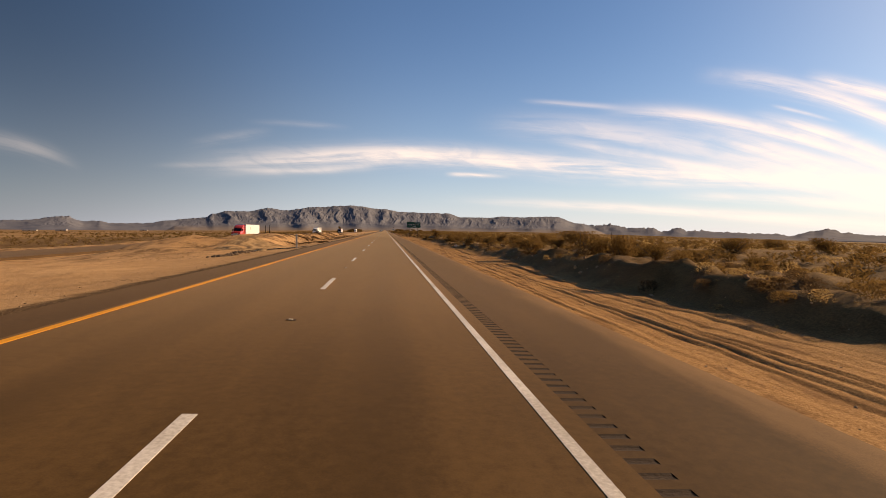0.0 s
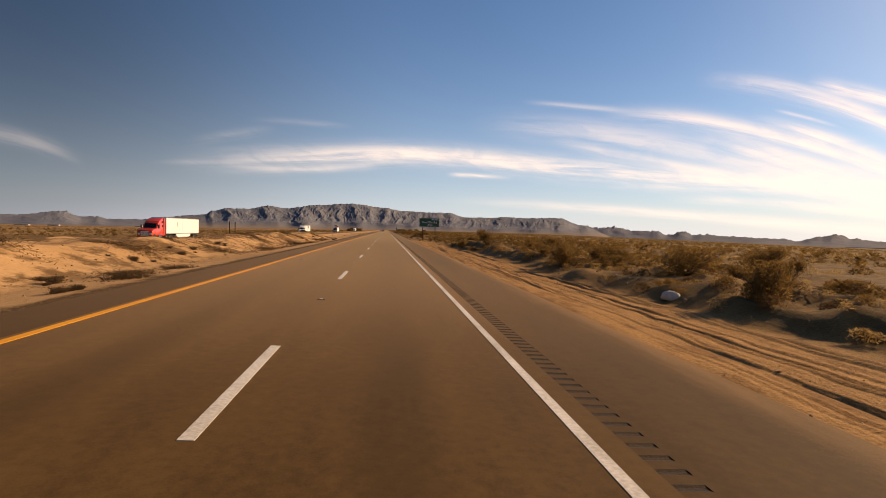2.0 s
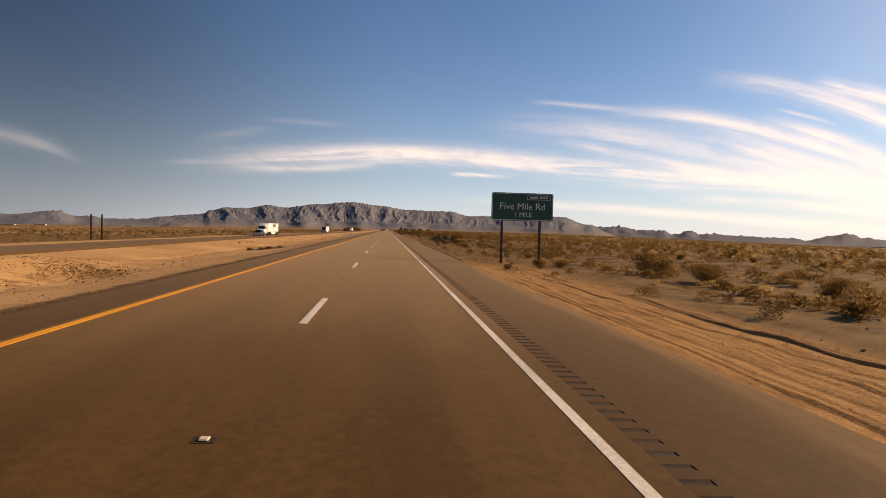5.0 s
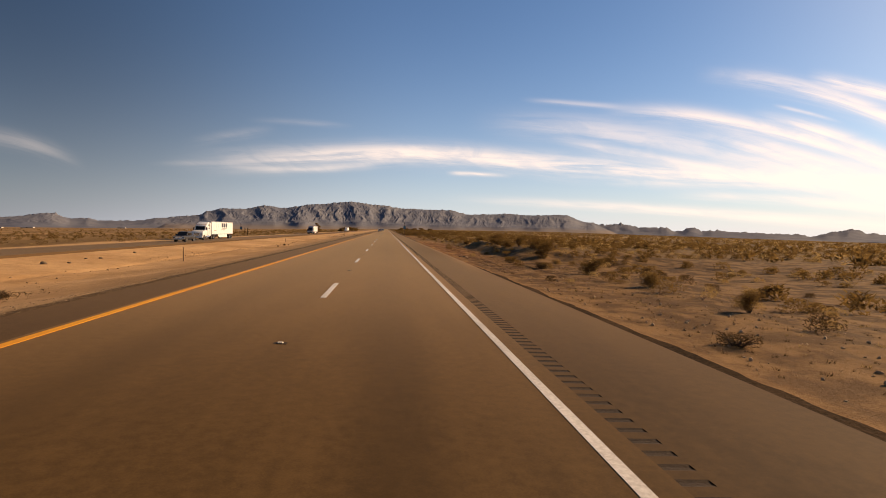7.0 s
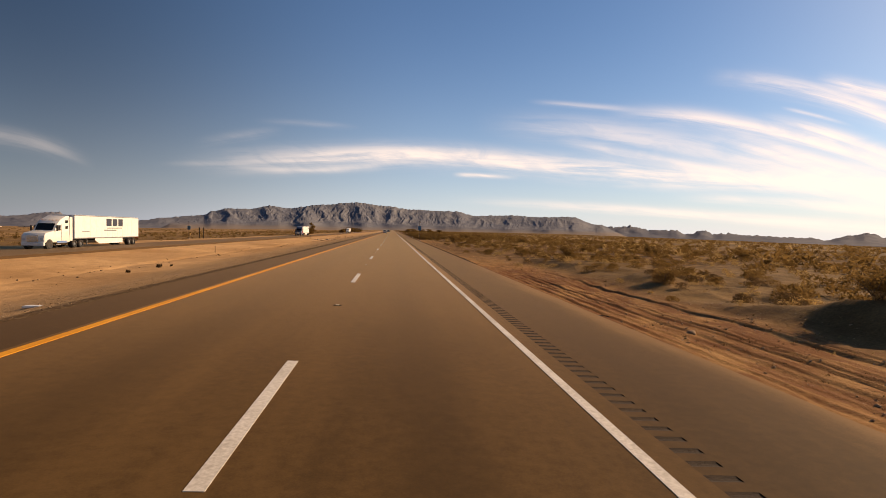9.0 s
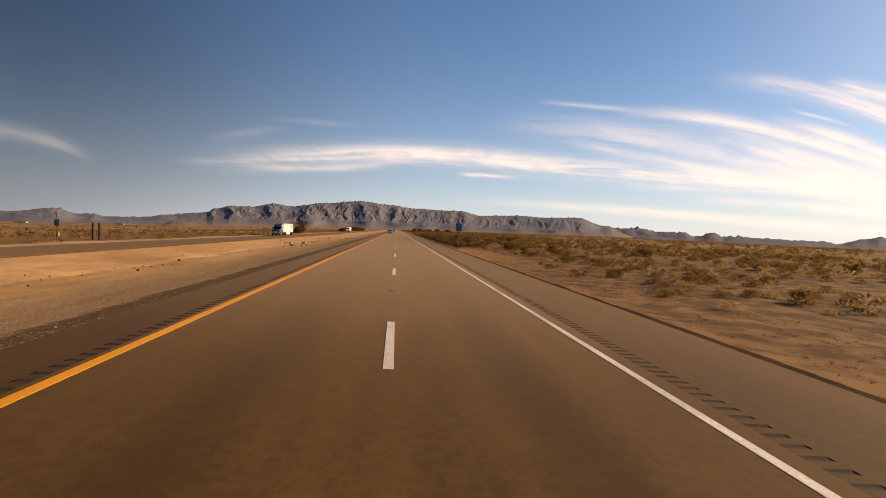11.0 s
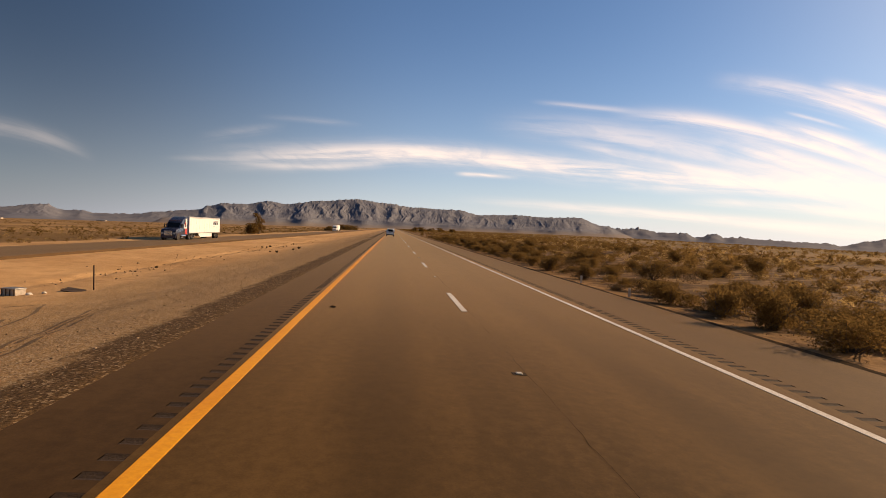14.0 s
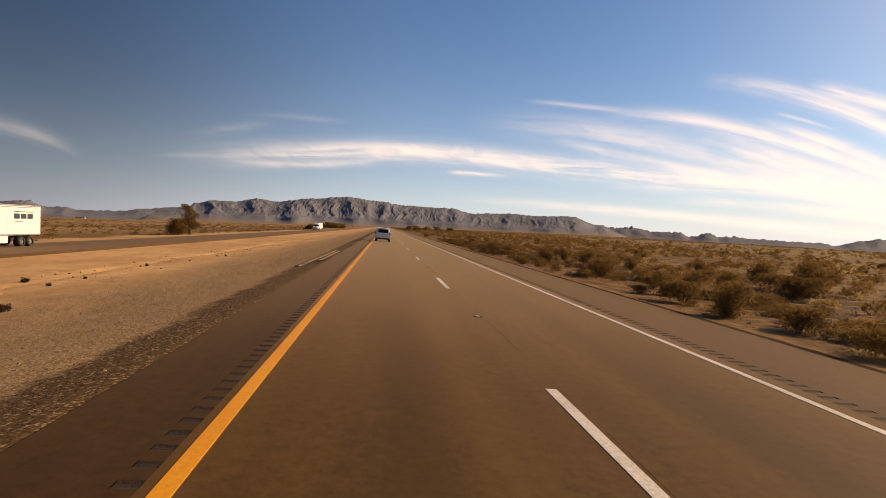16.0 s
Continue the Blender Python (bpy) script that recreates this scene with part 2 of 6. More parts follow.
def ground_material():
    """Desert floor: dark roadside gravel, pale crushed stone, orange sand, brown crusted soil between the scrub."""
    m = bpy.data.materials.new("desert_floor")
    m.use_nodes = True
    k = Graph(m.node_tree)
    place = k.nodes.new("ShaderNodeTexCoord").outputs["Object"]
    xyz = k.nodes.new("ShaderNodeSeparateXYZ")
    k.tree.links.new(place, xyz.inputs[0])
    fine, mid = k.noise(17.0, 6.0, 0.7, place), k.noise(0.9, 5.0, 0.6, place)
    wide, far = k.noise(0.09, 4.0, 0.55, place), k.noise(0.012, 4.0, 0.6, k.stretch(place, 0.6, 1.0, 1.0))
    speck = k.nodes.new("ShaderNodeTexVoronoi")
    speck.inputs["Scale"].default_value = 30.0
    k.tree.links.new(place, speck.inputs["Vector"])
    cell_jitter = k.noise(6.0, 3.0, 0.7, place)
    x = k.math("ADD", xyz.outputs[0], k.math("ADD", k.math("MULTIPLY", k.math("SUBTRACT", mid, 0.5), 1.6), k.math("MULTIPLY", k.math("SUBTRACT", cell_jitter, 0.5), 0.5)))
    sand = k.mix(k.ramp(k.math("ADD", k.math("MULTIPLY", fine, 0.5), k.math("MULTIPLY", wide, 0.6)), 0.35, 0.75), (0.41, 0.230, 0.098), (0.64, 0.39, 0.185))
    sand = k.mix(k.math("MULTIPLY", k.ramp(k.math("ADD", mid, k.math("MULTIPLY", fine, 0.25)), 0.56, 0.86), 0.34), sand, (0.25, 0.125, 0.048))
    soil = k.mix(k.ramp(k.math("ADD", k.math("MULTIPLY", mid, 0.5), k.math("MULTIPLY", fine, 0.5)), 0.35, 0.68), (0.095, 0.056, 0.021), (0.26, 0.155, 0.062))
    plain = k.mix(k.ramp(far, 0.38, 0.62), (0.19, 0.110, 0.044), (0.36, 0.215, 0.092))
    dim = k.mix(k.ramp(far, 0.40, 0.66), (0.13, 0.082, 0.034), (0.29, 0.180, 0.078))
    plain = k.mix(k.ramp(xyz.outputs[0], -60.0, 60.0), plain, dim)
    stones = k.mix(k.ramp(speck.outputs["Distance"], 0.1, 0.55), (0.64, 0.42, 0.205), (0.43, 0.25, 0.108))
    cell = k.nodes.new("ShaderNodeSeparateColor")
    k.tree.links.new(speck.outputs["Color"], cell.inputs[0])
    stones = k.mix(k.math("MULTIPLY", k.ramp(fine, 0.35, 0.65), 0.5), stones, (0.40, 0.225, 0.092))
    stones = k.mix(k.math("MULTIPLY", k.ramp(cell.outputs[0], 0.76, 0.84), 0.6), stones, (0.62, 0.47, 0.29))
    stones = k.mix(k.math("MULTIPLY", k.ramp(cell.outputs[1], 0.72, 0.82), 0.6), stones, (0.10, 0.055, 0.024))
    grit = k.mix(k.ramp(fine, 0.35, 0.7), (0.066, 0.037, 0.015), (0.200, 0.114, 0.048))
    grit = k.mix(k.math("MULTIPLY", k.ramp(cell.outputs[0], 0.86, 0.92), 0.7), grit, (0.42, 0.29, 0.16))
    col = k.mix(k.ramp(k.math("ABSOLUTE", k.math("ADD", x, 20.0)), 26.5, 31.0), sand, soil)
    left = k.math("MULTIPLY", k.math("MULTIPLY", k.ramp(k.math("ADD", x, k.math("MULTIPLY", k.ramp(xyz.outputs[1], 250.0, 300.0), 5.5)), -11.5, -8.5), k.math("ADD", 0.35, k.math("MULTIPLY", k.ramp(xyz.outputs[1], 230.0, 300.0), 0.65))), k.math("SUBTRACT", 1.0, k.ramp(x, -1.0, 0.0)))
    col = k.mix(left, col, stones)
    dark = k.math("MULTIPLY", k.ramp(k.math("ADD", x, k.math("MULTIPLY", k.ramp(xyz.outputs[1], 260.0, 330.0), 0.35)), -6.15, -5.55), k.math("SUBTRACT", 1.0, k.ramp(x, -1.0, 0.0)))
    col = k.mix(dark, col, grit)
    right = k.math("MULTIPLY", k.ramp(x, 5.0, 6.0), k.math("SUBTRACT", 1.0, k.ramp(x, 9.6, 13.0)))
    verge = k.mix(k.ramp(fine, 0.3, 0.7), (0.25, 0.128, 0.044), (0.46, 0.255, 0.098))
    scuff = k.noise(1.6, 6.0, 0.7, k.stretch(place, 1.0, 0.35, 1.0))
    verge = k.mix(k.math("MULTIPLY", k.ramp(scuff, 0.48, 0.62), 0.6), verge, (0.155, 0.072, 0.024))
    churned = k.math("MULTIPLY", k.ramp(xyz.outputs[1], 214.0, 230.0), k.math("SUBTRACT", 1.0, k.ramp(xyz.outputs[1], 274.0, 290.0)))
    verge = k.mix(k.math("MULTIPLY", churned, k.ramp(k.math("ADD", scuff, k.math("MULTIPLY", fine, 0.3)), 0.45, 0.75)), verge, (0.165, 0.064, 0.019))
    col = k.mix(right, col, verge)
    col = k.mix(k.math("MULTIPLY", k.math("MULTIPLY", k.math("MAXIMUM", k.ramp(xyz.outputs[1], 278.0, 300.0), k.math("MULTIPLY", k.ramp(xyz.outputs[1], 168.0, 180.0), k.math("SUBTRACT", 1.0, k.ramp(xyz.outputs[1], 226.0, 246.0)))), k.ramp(x, 6.6, 7.6)), k.math("SUBTRACT", 0.85, k.math("MULTIPLY", k.math("MULTIPLY", k.ramp(xyz.outputs[1], 338.0, 350.0), k.math("SUBTRACT", 1.0, k.ramp(xyz.outputs[1], 364.0, 374.0))), 0.6))), col, k.mix(k.ramp(mid, 0.4, 0.62), (0.082, 0.042, 0.016), (0.225, 0.125, 0.050)))
    brush = k.math("MULTIPLY", k.math("MULTIPLY", k.ramp(xyz.outputs[1], 34.0, 52.0), k.math("SUBTRACT", 1.0, k.ramp(xyz.outputs[1], 150.0, 172.0))), k.math("SUBTRACT", 1.0, k.ramp(xyz.outputs[0], -9.5, -7.5)))
    scab = k.noise(0.55, 7.0, 0.72, k.stretch(place, 1.0, 0.7, 1.0))
    col = k.mix(k.math("MULTIPLY", brush, k.math("MULTIPLY", k.ramp(k.math("ADD", scab, k.math("MULTIPLY", k.math("SUBTRACT", wide, 0.5), 0.4)), 0.47, 0.60), 0.85)), col, (0.115, 0.062, 0.026))
    away = k.ramp(k.math("ADD", k.math("ABSOLUTE", xyz.outputs[0]), k.math("MULTIPLY", xyz.outputs[1], 0.02)), 45.0, 120.0)
    col = k.mix(away, col, plain)
    clod = k.noise(3.6, 5.0, 0.65, place)
    finish(m, k, col, 0.95, 0.0, k.math("ADD", k.math("ADD", fine, k.math("MULTIPLY", clod, 1.6)), k.math("MULTIPLY", speck.outputs["Distance"], 0.3)), 0.42, 0.1)
    return m


def rock_material(name, dark, light, scale, fans=0.0):
    """Bare mountain rock, paler on the spurs; base colours include distance haze."""
    m = bpy.data.materials.new(name)
    m.use_nodes = True
    k = Graph(m.node_tree)
    place = k.nodes.new("ShaderNodeTexCoord").outputs["Object"]
    a = k.noise(scale, 8.0, 0.65, place)
    b = k.noise(scale * 0.2, 4.0, 0.5, place)
    col = k.mix(k.ramp(k.math("ADD", k.math("MULTIPLY", a, 0.6), k.math("MULTIPLY", b, 0.45)), 0.36, 0.68), dark, light)
    xyz = k.nodes.new("ShaderNodeSeparateXYZ")
    k.tree.links.new(place, xyz.inputs[0])
    fan = k.math("SUBTRACT", 1.0, k.ramp(k.math("ADD", xyz.outputs[2], k.math("MULTIPLY", k.math("SUBTRACT", a, 0.5), 36.0)), -4.0, 32.0))
    col = k.mix(k.math("MULTIPLY", fan, fans), col, (0.285, 0.212, 0.146))
    finish(m, k, col, 0.95, 0.0, a, 0.3, 0.05)
    return m


def glossy(name, base, rough, metal=0.0, coat=0.0, dust=0.0):
    """Smooth made surfaces with a trace of road dust."""
    m = bpy.data.materials.new(name)
    m.use_nodes = True
    k = Graph(m.node_tree)
    place = k.nodes.new("ShaderNodeTexCoord").outputs["Object"]
    a, b = k.noise(2.2, 5.0, 0.6, place), k.noise(40.0, 2.0, 0.5, place)
    col = k.mix(k.math("MULTIPLY", k.ramp(a, 0.4, 0.75), dust), base, (0.30, 0.21, 0.13))
    shader = finish(m, k, col, k.math("ADD", rough, k.math("MULTIPLY", k.math("ADD", a, b), 0.06)), metal, b, 0.02, 0.5)
    shader.inputs["Coat Weight"].default_value = coat
    return m




def leaf_material(name, dark, light):
    """Small leaves that let some light through."""
    m = bpy.data.materials.new(name)
    m.use_nodes = True
    k = Graph(m.node_tree)
    place = k.nodes.new("ShaderNodeTexCoord").outputs["Object"]
    piece = k.nodes.new("ShaderNodeNewGeometry").outputs["Random Per Island"]
    info = k.nodes.new("ShaderNodeObjectInfo").outputs["Random"]
    wide = k.noise(0.8, 3.0, 0.5, place)
    col = k.mix(k.math("ADD", k.math("MULTIPLY", piece, 0.55), k.math("MULTIPLY", k.math("ADD", wide, k.math("MULTIPLY", info, 0.6)), 0.32)), dark, light)
    shader = k.nodes.new("ShaderNodeBsdfDiffuse")
    thin = k.nodes.new("ShaderNodeBsdfTranslucent")
    both = k.nodes.new("ShaderNodeMixShader")
    both.inputs[0].default_value = 0.5
    for node in (shader, thin):
        k.tree.links.new(col, node.inputs[0])
    k.tree.links.new(shader.outputs[0], both.inputs[1])
    k.tree.links.new(thin.outputs[0], both.inputs[2])
    end = k.nodes.new("ShaderNodeOutputMaterial")
    k.tree.links.new(both.outputs[0], end.inputs[0])
    return m


ASPHALT = asphalt_material("highway_asphalt", (0.064, 0.0345, 0.0107), (0.127, 0.0690, 0.0228))
SHOULDER = asphalt_material("shoulder_asphalt", (0.050, 0.0268, 0.0086), (0.097, 0.0525, 0.0178), lanes=False, dusty=True, sheen_weight=0.65)
# groove beds take a darker colour than the asphalt beside them
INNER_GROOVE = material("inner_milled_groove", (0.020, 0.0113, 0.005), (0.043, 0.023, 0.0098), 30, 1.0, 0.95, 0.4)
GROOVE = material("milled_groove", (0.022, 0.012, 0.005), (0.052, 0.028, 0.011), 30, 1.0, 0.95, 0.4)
FAR_ASPHALT = asphalt_material("far_asphalt", (0.072, 0.042, 0.020), (0.125, 0.075, 0.037), lanes=False, sheen_weight=0.3)
INNER_SHOULDER = asphalt_material("inner_shoulder_asphalt", (0.036, 0.019, 0.0070), (0.074, 0.040, 0.0150), lanes=False, sheen_weight=0.5)
WHITE_LINE = material("worn_white_paint", (0.42, 0.37, 0.30), (0.78, 0.73, 0.65), 22, 0.7, 0.6, 0.1)
YELLOW_LINE = material("worn_yellow_paint", (0.66, 0.25, 0.012), (0.82, 0.36, 0.02), 18, 0.5, 0.6, 0.1)
GROUND = ground_material()
GRIT = material("crumbled_asphalt", (0.022, 0.014, 0.007), (0.085, 0.050, 0.025), 14, 0.6, 0.95, 0.6, spec=0.02)
# distance haze is put into both rocks' base colours as blue-grey
RANGE = rock_material("haze_tinted_rock", (0.130, 0.139, 0.170), (0.204, 0.202, 0.211), 0.012, 0.65)
FAR_RANGE = rock_material("haze_tinted_far_rock", (0.128, 0.136, 0.166), (0.190, 0.190, 0.205), 0.008)

# ---- building blocks ----


def part(name, data, mat, parent=None, label="", smooth=False):
    """Links a bmesh, or (verts, faces), as one mesh object under a thing or a part."""
    mesh = bpy.data.meshes.new(name)
    if isinstance(data, tuple):
        mesh.from_pydata(data[0], [], data[1])
    else:
        data.to_mesh(mesh)
        data.free()
    if mat:
        mesh.materials.append(mat)
    if smooth:
        mesh.polygons.foreach_set("use_smooth", [True] * len(mesh.polygons))
    mesh.update()
    ob = new(name, mesh)
    if parent:
        ob.parent = parent
    return tagged(ob, label=label)


def thing(name, label, category, at=(0, 0, 0), turn=0.0, group="", kind=""):
    """An Empty at a thing's base, to parent its parts."""
    ob = new(name)
    ob.matrix_basis = pose(*at, 0, 0, turn)
    return tagged(ob, label, category, group, kind)


def box(bm, x0, x1, y0, y1, z0, z1, bevel=0.0, segments=2):
    """A bevelled block added to bm."""
    made = bmesh.ops.create_cube(bm, size=1.0)["verts"]
    for v in made:
        v.co = Vector(((x0 + x1) / 2 + v.co.x * (x1 - x0), (y0 + y1) / 2 + v.co.y * (y1 - y0), (z0 + z1) / 2 + v.co.z * (z1 - z0)))
    if bevel:
        edges = list({e for v in made for e in v.link_edges})
        bmesh.ops.bevel(bm, geom=edges, offset=bevel, segments=segments, affect="EDGES", profile=0.6)
    return bm


def block(*size, bevel=0.0, segments=2):
    return box(bmesh.new(), *size, bevel=bevel, segments=segments)


def rod(bm, a, b, r0, r1=None, sides=10):
    """A round bar from a to b."""
    a, b = Vector(a), Vector(b)
    turn = (b - a).to_track_quat("Z", "Y").to_matrix().to_4x4()
    m = Matrix.Translation((a + b) / 2) @ turn
    bmesh.ops.create_cone(bm, cap_ends=True, segments=sides, radius1=r0, radius2=r0 if r1 is None else r1, depth=(b - a).length, matrix=m)
    return bm


def profile(outline, half, bevel=0.0, taper=None):
    """A side outline of (y, z) pulled out to x = -half..half; taper(z) narrows it."""
    bm = bmesh.new()
    rings = []
    for s in (-1, 1):
        rings.append([bm.verts.new((s * half * (taper(z) if taper else 1.0), y, z)) for y, z in outline])
    bm.faces.new(rings[0])
    bm.faces.new(list(reversed(rings[1])))
    n = len(outline)
    for i in range(n):
        j = (i + 1) % n
        bm.faces.new((rings[0][j], rings[0][i], rings[1][i], rings[1][j]))
    bmesh.ops.recalc_face_normals(bm, faces=bm.faces)
    if bevel:
        sharp = [e for e in bm.edges if e.calc_face_angle(0) > 0.25]
        bmesh.ops.bevel(bm, geom=sharp, offset=bevel, segments=2, affect="EDGES", profile=0.6, clamp_overlap=True)
    return bm


# ---- the lie of the land ----
FALL = 0.0427                                     # the carriageway leans to the right


def road_z(x):
    return -FALL * x


def step(a, b, v):
    t = min(1.0, max(0.0, (v - a) / (b - a)))
    return t * t * (3 - 2 * t)


def lump(x, y, scale, seed=0.0):
    return noise.noise((x / scale + seed, y / scale - seed, seed))


def far_road_z(y):
    return -0.95 - 0.0015 * min(295.0, max(0.0, y - 250.0))


RUTS = ((7.3, 0.065, 0.030), (7.6, 0.065, 0.030), (8.05, 0.07, 0.040), (8.4, 0.07, 0.035), (8.85, 0.075, 0.045), (9.1, 0.07, 0.040), (9.55, 0.07, 0.030), (10.4, 0.11, 0.075), (10.7, 0.07, 0.035))


def land(x, y):
    """Height of the bare ground."""
    if -5.0 < x < 6.85:
        return road_z(x) - 0.014 - 0.146 * min(1.0, (x + 5.0) / 0.6)
    edge = road_z(6.85) - 0.04 if x > 0 else road_z(-5.0) - 0.014
    if x > 0:
        d = x - 6.85
        z = edge - 0.022 * min(d, 12.0) - 0.05 * step(0.2, 1.2, d) - 0.002 * max(0.0, min(d, 2500) - 60.0) - 0.018 * max(0.0, min(d, 3400.0) - 0.3 * max(0.0, y - 250.0) - 60.0)
        rough = step(0.4, 6.0, d)
        z += rough * (0.10 * lump(x, y, 2.3, 3.1) + 0.30 * lump(x, y, 11.0, 7.7))
        z += 0.9 * step(30, 200, d) * lump(x, y, 160.0, 1.3)
        ruts = step(-5, 15, y) * (1 - step(150, 178, y)) + 0.8 * step(212, 226, y) * (1 - step(268, 284, y))
        z += 0.05 * step(0.5, 2.0, d) * (1 - step(8, 14, d)) * lump(x, y, 0.75, 14.0)
        if ruts and d < 4.5:
            wob = 0.22 * lump(0.0, y, 26.0, 2.0)
            for cx, w, depth in RUTS:
                u = (x - cx - wob - 0.20 * lump(cx, y, 19.0, cx)) / w
                z += 1.25 * ruts * depth * (0.6 * math.exp(-((u - 1.7) ** 2)) - math.exp(-u * u)) * max(0.0, 0.62 + 1.0 * lump(cx, y, 12.0, 9.0 + cx))
            z += ruts * (0.045 * lump(x, y, 0.5, 4.0) + 0.05 * lump(x, y, 1.7, 5.0))
        wave = 1.6 * lump(0.0, y, 18.0, 5.0) + 0.6 * lump(0.0, y, 5.0, 8.0)
        berm = step(-30, 0, y) * (1 - step(128, 158, y))
        berm = max(berm * (0.85 + 0.5 * lump(0, y, 21.0, 3.3)), 0.75 * step(226, 236, y) * (1 - step(256, 266, y)), 0.35 * step(262, 270, y) * (1 - step(284, 292, y)))
        if berm:
            foot = 11.2 + 0.8 * wave
            z += berm * 0.95 * step(foot, foot + 2.2 + 1.2 * lump(0, y, 6.0, 12.0), x) * (1 - 0.8 * step(foot + 5, foot + 18, x)) * (1 + 0.6 * lump(x, y, 3.0, 6.0) + 0.35 * lump(x, y, 1.1, 7.0) + 0.2 * lump(x, y, 0.6, 9.0))
            z += berm * 0.85 * step(18, 27, x) * (1 - step(34, 60, x)) * (1 - step(70, 120, y)) * (1 + 0.4 * lump(x, y, 8.0, 2.5))
        return z
    d = -5.0 - x
    other = far_road_z(y)
    bank = step(5.0, 25.5, d)
    z = edge * (1 - bank) + (other - 0.12) * bank - 0.51 * (1 - math.exp(-d / 4.5)) * (1 - bank)
    swale = step(160, 196, y)
    if swale and d < 26:
        low = edge - 2.08 * (1 - math.exp(-((d / 8.0) ** 1.3)))
        low += (other - 0.12 - low) * step(11.0, 26.5, d)
        z += (low - z) * swale
    z += step(0.5, 4.0, d) * (1 - step(22.0, 25.0, d)) * (0.07 * lump(x, y, 1.7, 1.0) + 0.16 * lump(x, y, 8.0, 4.0))
    mound = step(38, 56, y) * (1 - step(150, 172, y))
    if mound and d < 26:
        crest = step(3.4, 7.5, d) * (1 - step(13.0, 23.0, d))
        z += mound * crest * (1.15 + 0.55 * lump(x, y, 13.0, 8.0) + 0.24 * lump(x, y, 3.1, 5.0) + 0.17 * lump(x, y, 1.5, 2.0))
    # a shallow runnel along the bottom of the median
    if y > 170 and d < 26:
        u = (d - 15.6 - 1.2 * lump(0, y, 30.0, 6.0) - 0.3 * lump(0, y, 4.0, 2.0)) / 0.55
        z -= 0.16 * step(172, 190, y) * math.exp(-u * u) * (0.7 + 0.6 * lump(x, y, 4.0, 9.0))
    if d > 24:
        z = other - 0.12 - 0.05 * step(38.5, 42, d) - 0.010 * max(0.0, min(d, 1800.0) - 42.0)
        z += step(38.5, 46, d) * (0.12 * lump(x, y, 2.6, 3.0) + 0.35 * lump(x, y, 14.0, 2.0)) + 1.2 * step(60, 300, d) * lump(x, y, 200.0, 5.0)
    return z


def spaced(a, b, step_size):
    n = max(1, round((b - a) / step_size))
    return [a + (b - a) * i / n for i in range(n)]


def outward(a, b, first, growth=1.16):
    out, s = [], first
    while a < b:
        out.append(a)
        a += s
        s *= growth
    return out + [b]


xs = [-v for v in outward(46.0, 6500.0, 1.4)][::-1]
xs += spaced(-44.6, -30.0, 1.2) + spaced(-30.0, -23.0, 0.6) + spaced(-23.0, -18.0, 0.25) + spaced(-18.0, -12.0, 0.35) + spaced(-12.0, -5.0, 0.2) + [-5.0, -4.7, -4.4, 0.9, 6.84, 6.85]
xs += spaced(6.86, 11.0, 0.065) + spaced(11.0, 17.0, 0.22) + spaced(17.0, 34.0, 0.6) + outward(34.0, 6500.0, 0.9, 1.13)
ys = [-v for v in outward(12.0, 1500.0, 3.0, 1.3)][::-1] + spaced(-9.0, 480.0, 0.72) + spaced(480.0, 560.0, 1.4) + outward(560.0, 5400.0, 2.0, 1.09)
verts = [(x, y, land(x, y)) for y in ys for x in xs]
nx = len(xs)
faces = [(j * nx + i, j * nx + i + 1, (j + 1) * nx + i + 1, (j + 1) * nx + i) for j in range(len(ys) - 1) for i in range(nx - 1)]
ground = part("ground", (verts, faces), GROUND, smooth=True)
tagged(ground, "sandy orange desert floor with gravel verges and ruts", "ground", kind="structure")
del verts, faces


def ribbon(x0, x1, y0, y1, z_of, thick, across=1, along=60.0):
    """A slab between x0 and x1 that follows z_of(x, y)."""
    cols = [x0 + (x1 - x0) * i / across for i in range(across + 1)]
    rows = spaced(y0, y1, along) + [y1]
    v, f, n = [], [], across + 1
    for y in rows:
        v += [(x, y, z_of(x, y)) for x in cols] + [(x, y, z_of(x, y) - thick) for x in cols]
    for j in range(len(rows) - 1):
        a, b = j * 2 * n, (j + 1) * 2 * n
        f += [(a + i, a + i + 1, b + i + 1, b + i) for i in range(across)]
        f += [(a + n, a, b, b + n), (a + across, a + n + across, b + n + across, b + across)]
    m = 2 * n * (len(rows) - 1)
    f += [(across, 0, n, n + across), (m, m + across, m + n + across, m + n)]
    return v, f


near_z = lambda x, y: road_z(x)
Y0, Y1 = -120.0, 4300.0
road = part("road", ribbon(-3.81, 4.03, Y0, Y1, near_z, 0.2), ASPHALT)
tagged(road, "worn brown-grey two-lane highway asphalt with oil-dark lane centres", "road", kind="structure")
part("inner_shoulder", ribbon(-5.0, -4.00, Y0, Y1, near_z, 0.2), INNER_SHOULDER, road)
part("outer_shoulder", ribbon(4.33, 6.85, Y0, Y1, near_z, 0.2), SHOULDER, road)


